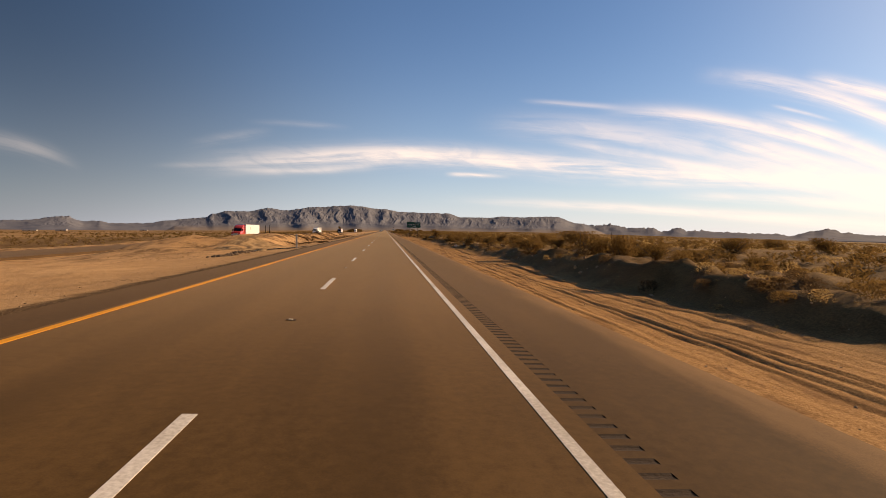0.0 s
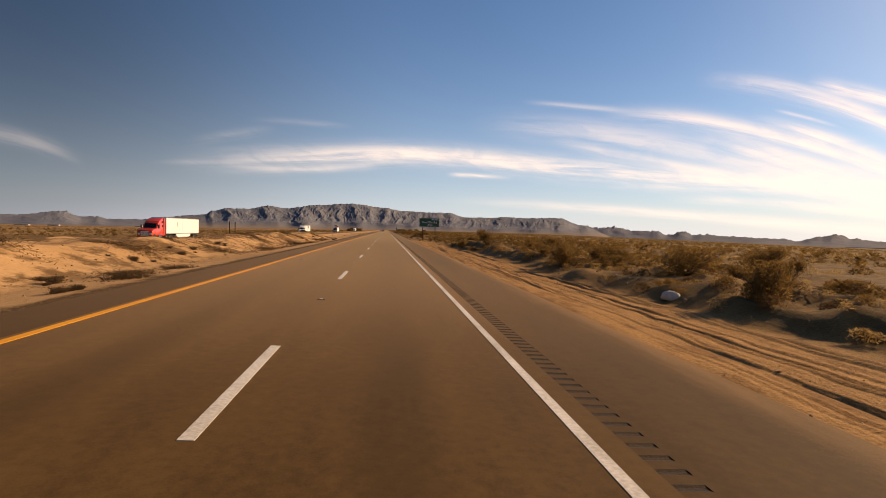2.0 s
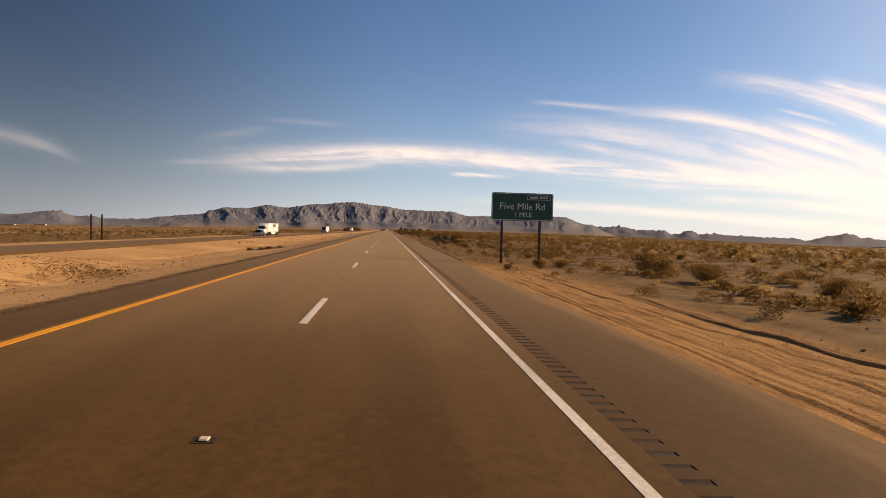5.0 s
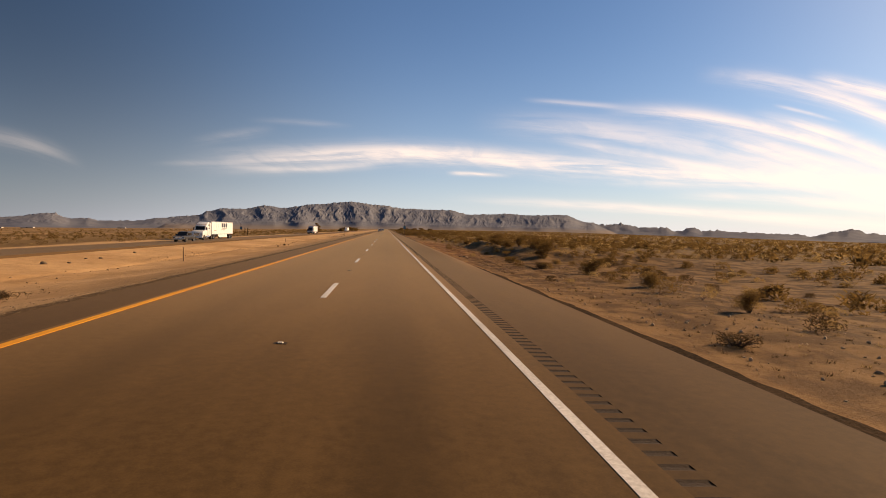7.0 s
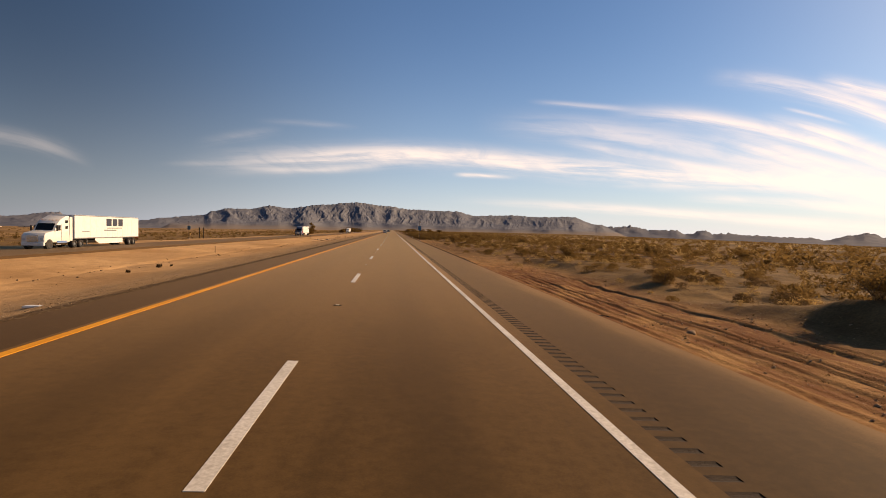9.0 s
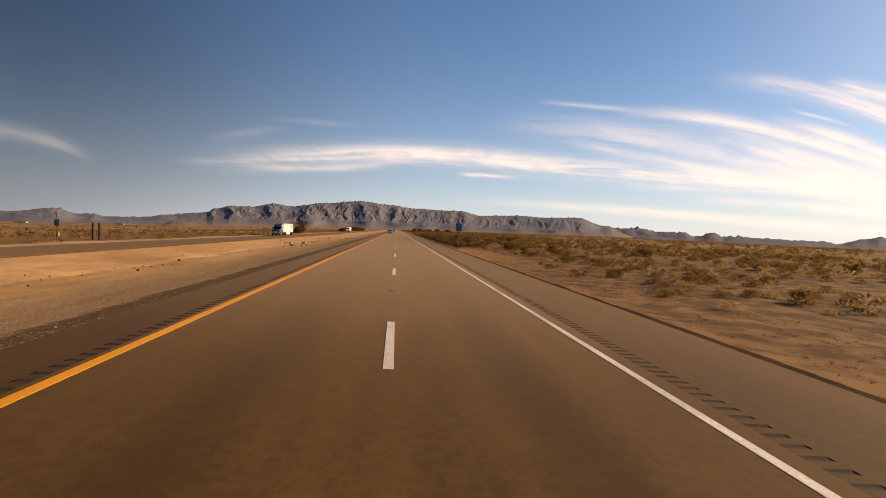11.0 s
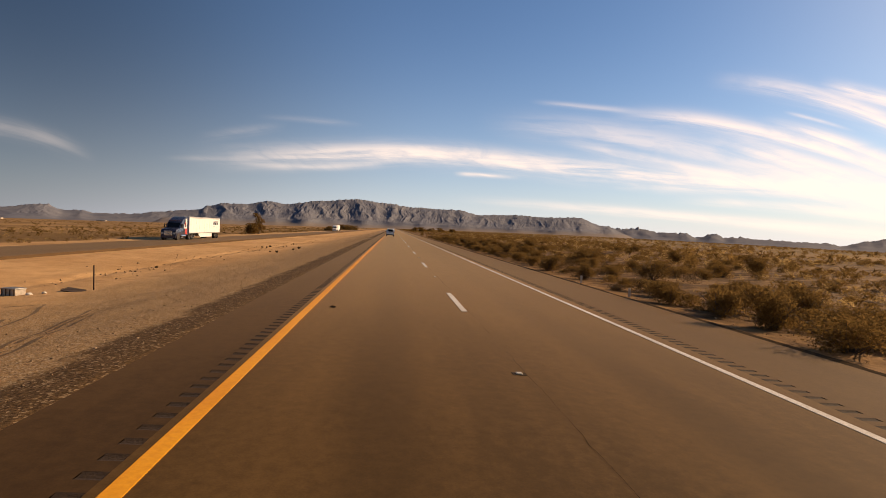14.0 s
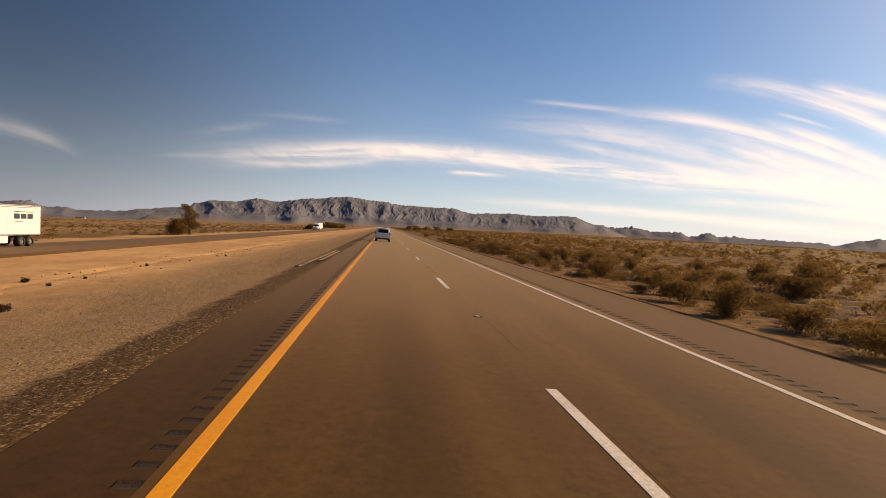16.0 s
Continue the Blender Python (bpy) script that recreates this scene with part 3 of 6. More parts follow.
def rumble(x0, x1, y0, y1, gap, cut=0.10):
    """A strip of asphalt with milled cross grooves; returns strip and groove beds."""
    v, f, gv, gf = [], [], [], []
    y = y0
    while y < y1:
        n = len(v)
        for yy in (y, y + gap - cut):
            v += [(x0, yy, road_z(x0)), (x1, yy, road_z(x1)), ]
        f.append((n, n + 1, n + 3, n + 2))
        n = len(gv)
        a, b = y + gap - cut, y + gap
        for yy, d in ((a, 0.0), (a + 0.3 * cut, 0.009), (b - 0.3 * cut, 0.009), (b, 0.0)):
            gv += [(x0, yy, road_z(x0) - d), (x1, yy, road_z(x1) - d)]
        gf += [(n + i, n + i + 1, n + i + 3, n + i + 2) for i in (0, 2, 4)] + [(n, n + 2, n + 4, n + 6), (n + 7, n + 5, n + 3, n + 1)]
        y += gap
    return (v, f), (gv, gf)


for name, x0, x1 in (("outer_rumble_strip", 4.03, 4.33), ("inner_rumble_strip", -4.00, -3.81)):
    first = -6.0 if x0 > 0 else 300.0
    strip, beds = rumble(x0, x1, first, 640.0, *((0.28, 0.12) if x0 > 0 else (0.30, 0.13)))
    side = SHOULDER if x0 > 0 else INNER_SHOULDER
    part(name, strip, side, road)
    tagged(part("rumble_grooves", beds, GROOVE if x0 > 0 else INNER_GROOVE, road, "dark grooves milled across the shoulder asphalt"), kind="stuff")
    part(name, ribbon(x0, x1, 640.0, Y1, near_z, 0.2), side, road)
    part(name, ribbon(x0, x1, Y0, first, near_z, 0.2), side, road)



def fringe(x0, x1, y0, y1, sway, z_in, z_out, seed):
    """A thin strip along the pavement's edge with a ragged outer line."""
    v, f = [], []
    for i, y in enumerate(spaced(y0, y1, 0.3) + [y1]):
        fade = step(y0, y0 + 6, y) * (1 - step(y1 - 6, y1, y))
        x = x0 + (x1 - x0) * (0.25 + 0.75 * fade) + sway * (lump(0, y, 2.5, seed) + 0.6 * lump(0, y, 0.6, seed + 1))
        v += [(x0, y, z_in(x0, y)), (x, y, z_out(x, y))]
        if i:
            n = 2 * i
            f.append((n - 2, n - 1, n + 1, n))
    return v, f


edge_top = lambda x, y: road_z(6.85) - 0.012
for y0, y1, x1, seed in ((172.0, 224.0, 7.12, 2.0), (280.0, 640.0, 7.15, 5.0)):
    part("pavement_skirt", fringe(6.85, x1, y0, y1, 0.16, edge_top, lambda x, y: land(x, y) + 0.03, seed), GRIT, road, "dark crumbling asphalt skirt at the pavement edge")
lift = lambda x, y: road_z(x) + 0.006
part("white_edge_line", ribbon(3.59, 3.73, Y0, 2500.0, lift, 0.01), WHITE_LINE, road, "continuous worn white edge line")
part("yellow_edge_line", ribbon(-3.715, -3.56, Y0, 2500.0, lift, 0.01), YELLOW_LINE, road, "continuous yellow edge line beside the median")
dash = part("lane_stripe", ribbon(-0.075, 0.075, 0.0, 3.66, lift, 0.01), WHITE_LINE, road)
for i in range(-2, 60):
    d = dash if i == -2 else new("lane_stripe", dash.data)
    d.parent, d.location = road, (0, 1.66 + 14.63 * i, 0)

other_z = lambda x, y: far_road_z(y) + 0.02 * (x + 36)
far_road = part("far_road", ribbon(-43.0, -30.0, -300.0, 4300.0, other_z, 0.25, along=20.0), FAR_ASPHALT)
tagged(far_road, "opposite carriageway of brown-grey asphalt across the median", "road", kind="structure")

# ---- mountains ----
SKYLINE = ((-60, 0.3), (-40, 0.3), (-34.3, 0.5), (-31, 0.95), (-29.6, 0.5), (-28.4, 0.55), (-27.4, 0.34), (-24.7, 0.38), (-22.3, 0.72), (-20.4, 0.95), (-19.1, 1.08), (-18.3, 1.5), (-16.8, 1.85),
           (-14.9, 1.85), (-12.7, 2.28), (-11, 2.08), (-7.5, 2.56), (-4, 2.92), (-0.9, 2.62), (1.9, 2.3), (5.4, 2.17), (6.8, 2.16), (9.1, 1.70), (11.2, 1.80), (13, 1.83), (16, 1.66), (19.3, 1.76),
           (21.9, 0.95), (23.5, 0.72), (25.1, 0.84), (27.3, 0.46), (29.5, 0.50), (30.5, 0.07), (32.1, 0.5), (33, 0.14), (33.8, 0.25), (36.2, 0.08), (39.5, -0.03), (41, -0.05), (41.7, -0.24), (43.6, 0.25),
           (44.6, 0.5), (45.9, 0.12), (48, -0.1), (60, 0.3), (75, 0.2))


def skyline(a):
    for (a0, e0), (a1, e1) in zip(SKYLINE, SKYLINE[1:]):
        if a0 <= a <= a1:
            return e0 + (e1 - e0) * step(0, 1, (a - a0) / (a1 - a0))
    return 0.2


def mountain(name, label, a0, a1, near, deep, floor, mat, seed, crag):
    """A range between two bearings: gullied flanks up to a ragged crest, then down behind."""
    count, layers = int((a1 - a0) / 0.08), 40
    v, f = [], []
    for i in range(count + 1):
        a = a0 + (a1 - a0) * i / count
        crest = near + deep
        fade = step(a0, a0 + 1.5, a) * (1 - step(a1 - 3.6, a1, a))
        top = crest * math.tan(radians(skyline(a) + 0.09)) + 1.9
        top = floor + (top - floor) * fade
        for j in range(layers + 1):
            t = j / layers * 1.25
            r = near + deep * t + 120 * lump(a * 0.22, t, 1.0, seed)
            px, py = r * math.sin(radians(a)), 220 + r * math.cos(radians(a))
            u, w = a * 0.85, t * 8.0
            u += 0.36 * noise.noise((u * 0.8, w * 0.8, seed)) + 0.14 * noise.noise((u * 2.3, w * 2.0, seed + 2))
            spur, gain, scale = 0.0, 0.46, 0.42
            for octave in range(5):
                spur += gain * (1 - 2.0 * abs(noise.noise((u * scale * 1.5 + 7 * octave, w * scale * 0.40, seed + octave))))
                gain, scale = gain * 0.5, scale * 2.1
            tooth = noise.noise((a * 2.2, t * 2.0, seed)) + 0.6 * noise.noise((a * 5.1, t * 3.0, seed)) + 0.35 * noise.noise((a * 11.0, t * 5.0, seed))
            foot = 0.30 + 0.10 * noise.noise((a * 0.5, 0.0, seed + 5))
            rise = 0.24 * min(1.0, t / foot) ** 1.4 + 0.76 * step(foot - 0.1, 1.12, t) if t <= 1 else 1 - (t - 1) * 2.2
            bulge = step(foot - 0.12, foot + 0.25, t) * (1 - step(0.70, 0.98, t))
            z = floor + (top - floor) * (rise + bulge * 0.13 * (spur - 0.40) + crag * tooth * step(0.8, 1.0, t))
            v.append((px, py, z if j else floor - 25))
    n = layers + 1
    f = [(i * n + j, (i + 1) * n + j, (i + 1) * n + j + 1, i * n + j + 1) for i in range(count) for j in range(layers)]
    return tagged(part(name, (v, f), mat), label, "mountain", kind="structure")


mountain("mountain_range", "long gullied desert mountain range, grey-brown tinted with painted haze", -23.5, 25.8, 3500, 1500, -24, RANGE, 3.0, 0.034)
mountain("mountain_low", "low hills in haze-tinted colour trailing off beyond the plain", -46, -15.5, 3900, 800, -26, FAR_RANGE, 11.0, 0.09)
mountain("mountain_far", "low jagged hills, haze-tinted blue-grey, on the horizon", 20.5, 58, 4300, 700, -42, FAR_RANGE, 19.0, 0.17)

# ---- materials of the things ----
OLIVE = leaf_material("olive_scrub_leaf", (0.085, 0.052, 0.017), (0.285, 0.172, 0.062))
STRAW = leaf_material("dry_straw_leaf", (0.24, 0.150, 0.055), (0.52, 0.36, 0.16))
WEED = leaf_material("dry_tumbleweed", (0.022, 0.013, 0.006), (0.070, 0.042, 0.020))
DEAD = leaf_material("dead_brush", (0.05, 0.032, 0.016), (0.16, 0.10, 0.05))
BARK = material("grey_brown_bark", (0.06, 0.042, 0.028), (0.15, 0.11, 0.075), 12, 1.0, 0.9, 0.3)
RUBBLE = material("brown_rubble", (0.135, 0.072, 0.030), (0.40, 0.245, 0.125), 8, 1.0, 0.9, 0.3, island=0.5)
STONE = material("desert_stone", (0.25, 0.155, 0.080), (0.50, 0.335, 0.190), 8, 1.0, 0.9, 0.3, island=0.5)
DARK_STONE = material("dark_riprap_rock", (0.07, 0.044, 0.026), (0.27, 0.185, 0.110), 8, 1.0, 0.9, 0.3, island=0.5)
PALE_STONE = material("pale_limestone", (0.50, 0.44, 0.36), (0.74, 0.68, 0.58), 6, 1.0, 0.85, 0.3)
MAT_STRAW = material("straw_erosion_mat", (0.27, 0.165, 0.075), (0.46, 0.30, 0.15), 14, 0.8, 0.95, 0.5)
WHITE_PAINT = glossy("white_vehicle_paint", (0.83, 0.80, 0.73), 0.25, coat=0.4, dust=0.12)
TRAILER_WHITE = glossy("white_trailer_panel", (0.82, 0.80, 0.76), 0.38, dust=0.14)
RED_PAINT = glossy("red_cab_paint", (0.62, 0.045, 0.018), 0.22, coat=0.6, dust=0.05)
NAVY_PAINT = glossy("dark_navy_cab_paint", (0.018, 0.024, 0.05), 0.22, coat=0.6, dust=0.08)
PLUM_PAINT = glossy("dark_grey_pickup_paint", (0.016, 0.014, 0.013), 0.35, coat=0.15, dust=0.08)
SILVER_PAINT = glossy("silver_car_paint", (0.55, 0.55, 0.54), 0.25, 0.4, coat=0.4, dust=0.1)
GLASS = glossy("dark_tinted_glass", (0.012, 0.012, 0.012), 0.12)
RUBBER = glossy("tyre_rubber", (0.018, 0.017, 0.016), 0.8, dust=0.3)
ALLOY = glossy("wheel_alloy", (0.50, 0.50, 0.49), 0.3, 0.8, dust=0.15)
CHROME = glossy("bright_chrome", (0.75, 0.75, 0.74), 0.12, 1.0)
BLACK_PLASTIC = glossy("black_plastic", (0.022, 0.021, 0.020), 0.55, dust=0.25)
TAIL_RED = glossy("tail_light_red", (0.36, 0.012, 0.010), 0.15, coat=0.6)
AMBER = glossy("amber_lens", (0.60, 0.20, 0.02), 0.2, coat=0.5)
CLEAR_LENS = glossy("headlight_lens", (0.62, 0.62, 0.60), 0.08, coat=0.6)
PLATE = glossy("licence_plate_white", (0.72, 0.72, 0.70), 0.4, dust=0.1)
INK = glossy("dark_ink", (0.03, 0.035, 0.06), 0.5)
LOGO_RED = glossy("logo_red", (0.50, 0.05, 0.04), 0.45)
STEEL = glossy("galvanised_steel", (0.32, 0.32, 0.31), 0.45, 0.8, dust=0.2)
RUST_STEEL = material("weathered_steel_post", (0.055, 0.038, 0.027), (0.12, 0.08, 0.055), 10, 1.0, 0.75, 0.2)
SIGN_GREEN = glossy("green_sign_sheeting", (0.007, 0.090, 0.058), 0.45, dust=0.06)
SIGN_WHITE = glossy("white_sign_legend", (0.72, 0.74, 0.72), 0.45)
SIGN_BLUE = glossy("blue_sign_sheeting", (0.024, 0.150, 0.260), 0.45, dust=0.05)
PALE_BLUE = glossy("faded_blue_legend", (0.06, 0.22, 0.33), 0.45)
CALL_YELLOW = glossy("faded_yellow_box", (0.42, 0.26, 0.07), 0.5, dust=0.15)
SOLAR = glossy("dark_solar_cells", (0.012, 0.014, 0.03), 0.15, coat=0.6)
CONCRETE = material("weathered_concrete", (0.34, 0.29, 0.23), (0.58, 0.52, 0.44), 9, 0.9, 0.85, 0.2)
TYRE_TRENCH_BLACK = material("tyre_and_trench_black", (0.010, 0.009, 0.008), (0.035, 0.030, 0.025), 20, 2.0, 0.85, 0.4)
CRACK = material("crack_filler", (0.012, 0.008, 0.005), (0.032, 0.020, 0.012), 8, 1.0, 0.95, 0.1, spec=0.03)
DARK_POST = material("creosoted_wood_post", (0.018, 0.012, 0.008), (0.050, 0.034, 0.022), 14, 1.0, 0.85, 0.3)
WOOD_POST = material("weathered_wood_post", (0.10, 0.065, 0.040), (0.22, 0.15, 0.095), 14, 1.0, 0.85, 0.3)
TRACK = material("pressed_soil", (0.13, 0.076, 0.033), (0.25, 0.152, 0.070), 14, 1.0, 0.95, 0.4)
MARK_WHITE = glossy("marker_white", (0.60, 0.53, 0.40), 0.4, dust=0.3)

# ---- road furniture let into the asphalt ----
# thin dark plates, almost flush with the road, one round each marker
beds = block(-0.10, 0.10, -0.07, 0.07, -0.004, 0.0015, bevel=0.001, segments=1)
bed = part("marker_patch", beds, GROOVE, road, "dark flat patch round a road marker")
reflector = part("road_marker", block(-0.045, 0.045, -0.045, 0.045, -0.004, 0.015, bevel=0.01, segments=1), MARK_WHITE, road, "small white reflective road marker")
for i in range(0, 46):
    y = 10.75 + 14.63 * i
    for src, z in ((bed, 0.003), (reflector, 0.008)):
        o = src if i == 0 else new(src.name.split(".")[0], src.data)
        x = 0.02 + 0.03 * math.sin(i * 2.3)
        o.parent, o.location, o.rotation_euler = road, (x, y, road_z(x) + z), (0, math.atan(FALL), 0)


def wander(x0, y0, y1, width, seed, sway=0.05, gap=0.1):
    """A broken, wandering crack along the road."""
    v, f, y = [], [], y0
    last = None
    while y < y1:
        w = width * (0.5 + abs(lump(0, y, 0.7, seed)) * 1.6)
        x = x0 + sway * lump(0, y, 2.2, seed) + 0.035 * lump(0, y, 0.35, seed + 3)
        z = road_z(x) + 0.005
        n = len(v)
        v += [(x - w, y, z), (x + w, y, z)]
        if last is not None and lump(0, y, 1.8, seed + 8) > -gap:
            f.append((last, last + 1, n + 1, n))
        last, y = n, y + 0.22
    return v, f


for x0, y0, y1, w, seed in ((0.17, 340, 372, 0.0032, 1.0), (0.13, 372, 520, 0.003, 4.0), (0.19, 428.4, 431.7, 0.011, 14.0), (0.10, 358.6, 361.2, 0.010, 17.0)):
    part("seam_crack", wander(x0, y0, y1, w, seed), CRACK, road, "thin dark crack along the lane seam")


def blotch(cx, cy, rx, ry, seed, mat, name, label):
    """A flat irregular stain on the asphalt."""
    n, v = 40, []
    for i in range(n):
        a = 2 * math.pi * i / n
        r = 1 + 0.45 * noise.noise((math.cos(a) * 1.7 + seed, math.sin(a) * 1.7, seed))
        x, y = cx + rx * r * math.cos(a), cy + ry * r * math.sin(a)
        v.append((x, y, road_z(x) + 0.004))
    part(name, (v, [tuple(range(n))]), mat, road, label)


for k, (cx, cy, rx, ry) in enumerate(((-3.24, 351.4, 0.11, 0.32), (-3.0, 353.0, 0.08, 0.25), (-3.15, 396.1, 0.10, 0.25), (-3.05, 425.3, 0.08, 0.2), (-2.9, 84.3, 0.08, 0.2), (-3.2, 109.4, 0.10, 0.3))):
    blotch(cx, cy, rx * 0.65, ry * 0.65, 20.0 + 2.7 * k, CRACK, "tar_spot", "black tar spot on the asphalt")

# ---- shrubs and trees ----


def leaves(count, radius, height, size, rng):
    """Many small leaf blades in an uneven dome."""
    v, f = [], []
    lobes = [(rng.uniform(0, 6.28), rng.uniform(0.15, 0.75) * radius, rng.uniform(0.35, 0.95) * height, rng.uniform(0.28, 0.5) * radius) for _ in range(9)]
    for _ in range(count):
        a, d, h, r = rng.choice(lobes)
        u, w, t = (max(-0.95, min(0.95, rng.gauss(0, 0.55))) for _ in range(3))
        c = Vector((d * math.cos(a) + u * r, d * math.sin(a) + w * r, max(0.03, h + t * r * 0.9)))
        if c.z > height:
            c.z = height - rng.random() * 0.3 * height
        s = size * rng.uniform(0.6, 1.4)
        p = Vector((rng.gauss(0, 1), rng.gauss(0, 1), rng.gauss(0, 1) + 0.4)).normalized() * s
        q = p.cross(Vector((rng.gauss(0, 1), rng.gauss(0, 1), rng.gauss(0, 1)))).normalized() * s * 0.42
        n = len(v)
        v += [c - p - q, c - p + q, c + p]
        f.append((n, n + 1, n + 2))
    return v, f


def twigs(count, radius, height, thick, rng):
    """Thin stems that fan out from the base."""
    bm = bmesh.new()
    for _ in range(count):
        a, d = rng.uniform(0, 6.28), radius * rng.uniform(0.2, 0.95)
        tip = Vector((d * math.cos(a), d * math.sin(a), height * rng.uniform(0.5, 1.0)))
        mid = tip * 0.5 + Vector((rng.gauss(0, 0.06), rng.gauss(0, 0.06), 0.08 * height)) * radius
        base = Vector((rng.gauss(0, 0.05), rng.gauss(0, 0.05), -0.06))
        rod(bm, base, mid, thick, thick * 0.7, 4)
        rod(bm, mid, tip, thick * 0.7, thick * 0.25, 4)
    return bm


def shrub(label, mat, radius, height, count, size, seed, stems=12):
    rng = random.Random(seed)
    top = thing("desert_shrub", label, "shrub", group="desert shrubs")
    part("stem", twigs(stems, radius, height, 0.016, rng), BARK, top)
    part("foliage", leaves(count, radius, height, size, rng), mat, top)
    return top


SHRUBS = [
    shrub("olive-brown creosote bush on sandy desert soil", OLIVE, 1.0, 1.15, 3200, 0.042, 1, 18),
    shrub("wide olive creosote bush with open branches", OLIVE, 1.25, 1.0, 3600, 0.043, 2, 20),
    shrub("low dusty olive desert shrub", OLIVE, 0.75, 0.6, 2100, 0.034, 3),
    shrub("dry straw-coloured desert shrub", STRAW, 0.65, 0.55, 2100, 0.033, 4),
    shrub("tall twiggy olive-brown desert bush", OLIVE, 1.1, 1.75, 3800, 0.044, 5, 26),
    shrub("dark dead brush with bare twigs", DEAD, 0.8, 0.6, 1200, 0.034, 6, 34),
    shrub("pale golden rabbitbrush clump", STRAW, 0.9, 0.75, 2600, 0.037, 7),
]
rng = random.Random(21)
spots = []


def thick_enough(x, y):
    """How readily a shrub grows at a place on the right of the road."""
    if x < 8.1:
        return 0.0
    if y < 165:
        return 0.0 if x < 12.3 else (1.0 if x < 26 else 0.7)
    if y < 285:
        return 0.02 if x < 12 else 0.85
    if y < 370:
        return 0.0 if y > 342 and x < 12.5 else 0.18 if x < 10 else 1.0
    return 1.0


# bushes that stand out along the verge: place, kind, size
for x, y, k, s in ((-17.6, 213.4, 5, 0.8), (-16.4, 214.6, 5, 1.0), (-15.2, 214.0, 5, 0.9), (-14.0, 215.2, 5, 0.8), (-15.8, 216.4, 5, 0.7), (10.7, 467.6, 1, 1.15), (11.6, 480.3, 0, 1.1), (8.7, 453.0, 0, 0.75), (9.5, 451.0, 2, 1.1), (8.7, 447.6, 1, 0.62), (9.3, 456.4, 2, 1.2), (10.5, 459.7, 0, 0.8), (8.5, 445.0, 2, 0.9), (13.6, 231.0, 0, 0.9), (14.6, 236.0, 1, 1.0), (13.4, 241.5, 0, 0.8), (15.0, 244.0, 4, 0.7), (13.9, 249.0, 1, 0.9), (14.8, 254.0, 0, 1.0), (13.6, 258.5, 2, 1.1), (16.0, 239.5, 0, 1.0), (11.0, 223.0, 5, 0.9), (10.2, 228.0, 2, 0.8), (12.4, 219.0, 0, 0.8), (11.9, 119.8, 6, 0.62), (11.7, 115.6, 3, 0.85), (11.7, 124.0, 0, 0.7), (12.1, 113.4, 6, 0.75), (12.2, 126.4, 1, 0.7), (15.6, 103.0, 0, 0.95), (15.8, 98.5, 2, 1.1), (16.7, 133.0, 0, 0.9), (15.3, 139.0, 1, 0.9), (11.9, 114.7, 2, 0.6), (15.0, 92.0, 0, 0.9), (15.9, 87.0, 1, 0.8), (8.5, 394.6, 1, 0.85), (8.9, 397.5, 0, 0.85), (9.4, 392.2, 4, 0.7), (8.8, 399.6, 2, 1.1), (8.4, 402.1, 0, 0.75), (9.9, 400.6, 1, 0.8), (10.0, 395.6, 2, 1.2), (8.4, 390.4, 5, 1.0),
                   (8.3, 406.3, 5, 0.9), (9.6, 404.6, 2, 1.1), (8.8, 387.2, 2, 1.1), (9.9, 388.8, 0, 0.8), (12.7, 411.6, 1, 0.9), (10.6, 408.4, 6, 0.9), (8.5, 421.5, 2, 1.0), (8.8, 427.0, 1, 0.7), (8.4, 433.6, 5, 1.0), (9.2, 438.4, 0, 0.8), (8.6, 443.0, 2, 1.0), (9.6, 449.3, 3, 0.8), (10.4, 447.0, 4, 0.7), (11.7, 460.0, 0, 0.9), (8.3, 416.9, 0, 0.9),
                   (8.7, 411.4, 4, 0.85), (9.2, 377.6, 1, 0.8), (10.4, 374.6, 2, 1.0), (15.7, 35.3, 1, 1.2), (13.8, 35.1, 0, 0.6), (14.5, 124.1, 0, 0.75), (15.0, 116.5, 6, 1.0),
                   (18.6, 169.3, 1, 1.2), (13.9, 173.8, 2, 1.0), (15.1, 197.5, 5, 1.2), (8.6, 202.0, 5, 0.8), (9.0, 169.0, 5, 0.7), (11.6, 171.0, 2, 0.8), (14.7, 104.0, 3, 1.1),
                   (14.4, 99.0, 6, 0.9), (14.1, 131.0, 6, 0.9), (14.9, 64.0, 1, 1.0), (14.8, 48.0, 1, 1.0), (16.4, 56.0, 0, 1.0), (15.4, 78.0, 1, 1.3), (14.3, 86.0, 6, 1.0)):
    spots.append((x, y, k, s))
while len(spots) < 298:
    x, y = 8.0 + (34.0 if len(spots) > 165 else 14.0) * rng.random() ** 1.5, rng.uniform(2, 600) if len(spots) > 165 else rng.uniform(2, 158) if len(spots) < 105 else rng.uniform(372, 500)
    if rng.random() > thick_enough(x, y):
        continue
    k = rng.choices(range(7), (5, 4, 4, 2, 2, 1, 2))[0]
    if k == 4 and y < 165:
        k = 2
    s = rng.uniform(0.55, 1.15) * (0.75 if x < 9.5 else 1.0) * (0.65 if 165 < y < 285 else 1.0)
    if all((x - a) ** 2 + (y - b) ** 2 > 1.7 for a, b, *_ in spots):
        spots.append((x, y, k, s))
used = set()
for x, y, k, s in spots:
    m = pose(x, y, land(x, y) - 0.04, 0, 0, rng.uniform(0, 360)) @ Matrix.Diagonal((s, s, s * rng.uniform(0.8, 1.15), 1))
    if k in used:
        copy_thing(SHRUBS[k], m)
    else:
        used.add(k)
        SHRUBS[k].matrix_basis = m

# low dead brush in patches over the median mound
brush = shrub("low dark dead brush on an earth mound", DEAD, 0.42, 0.26, 900, 0.026, 33, 22)
brush.name = "dead_brush"
tagged(brush, category="brush", group="dead brush")
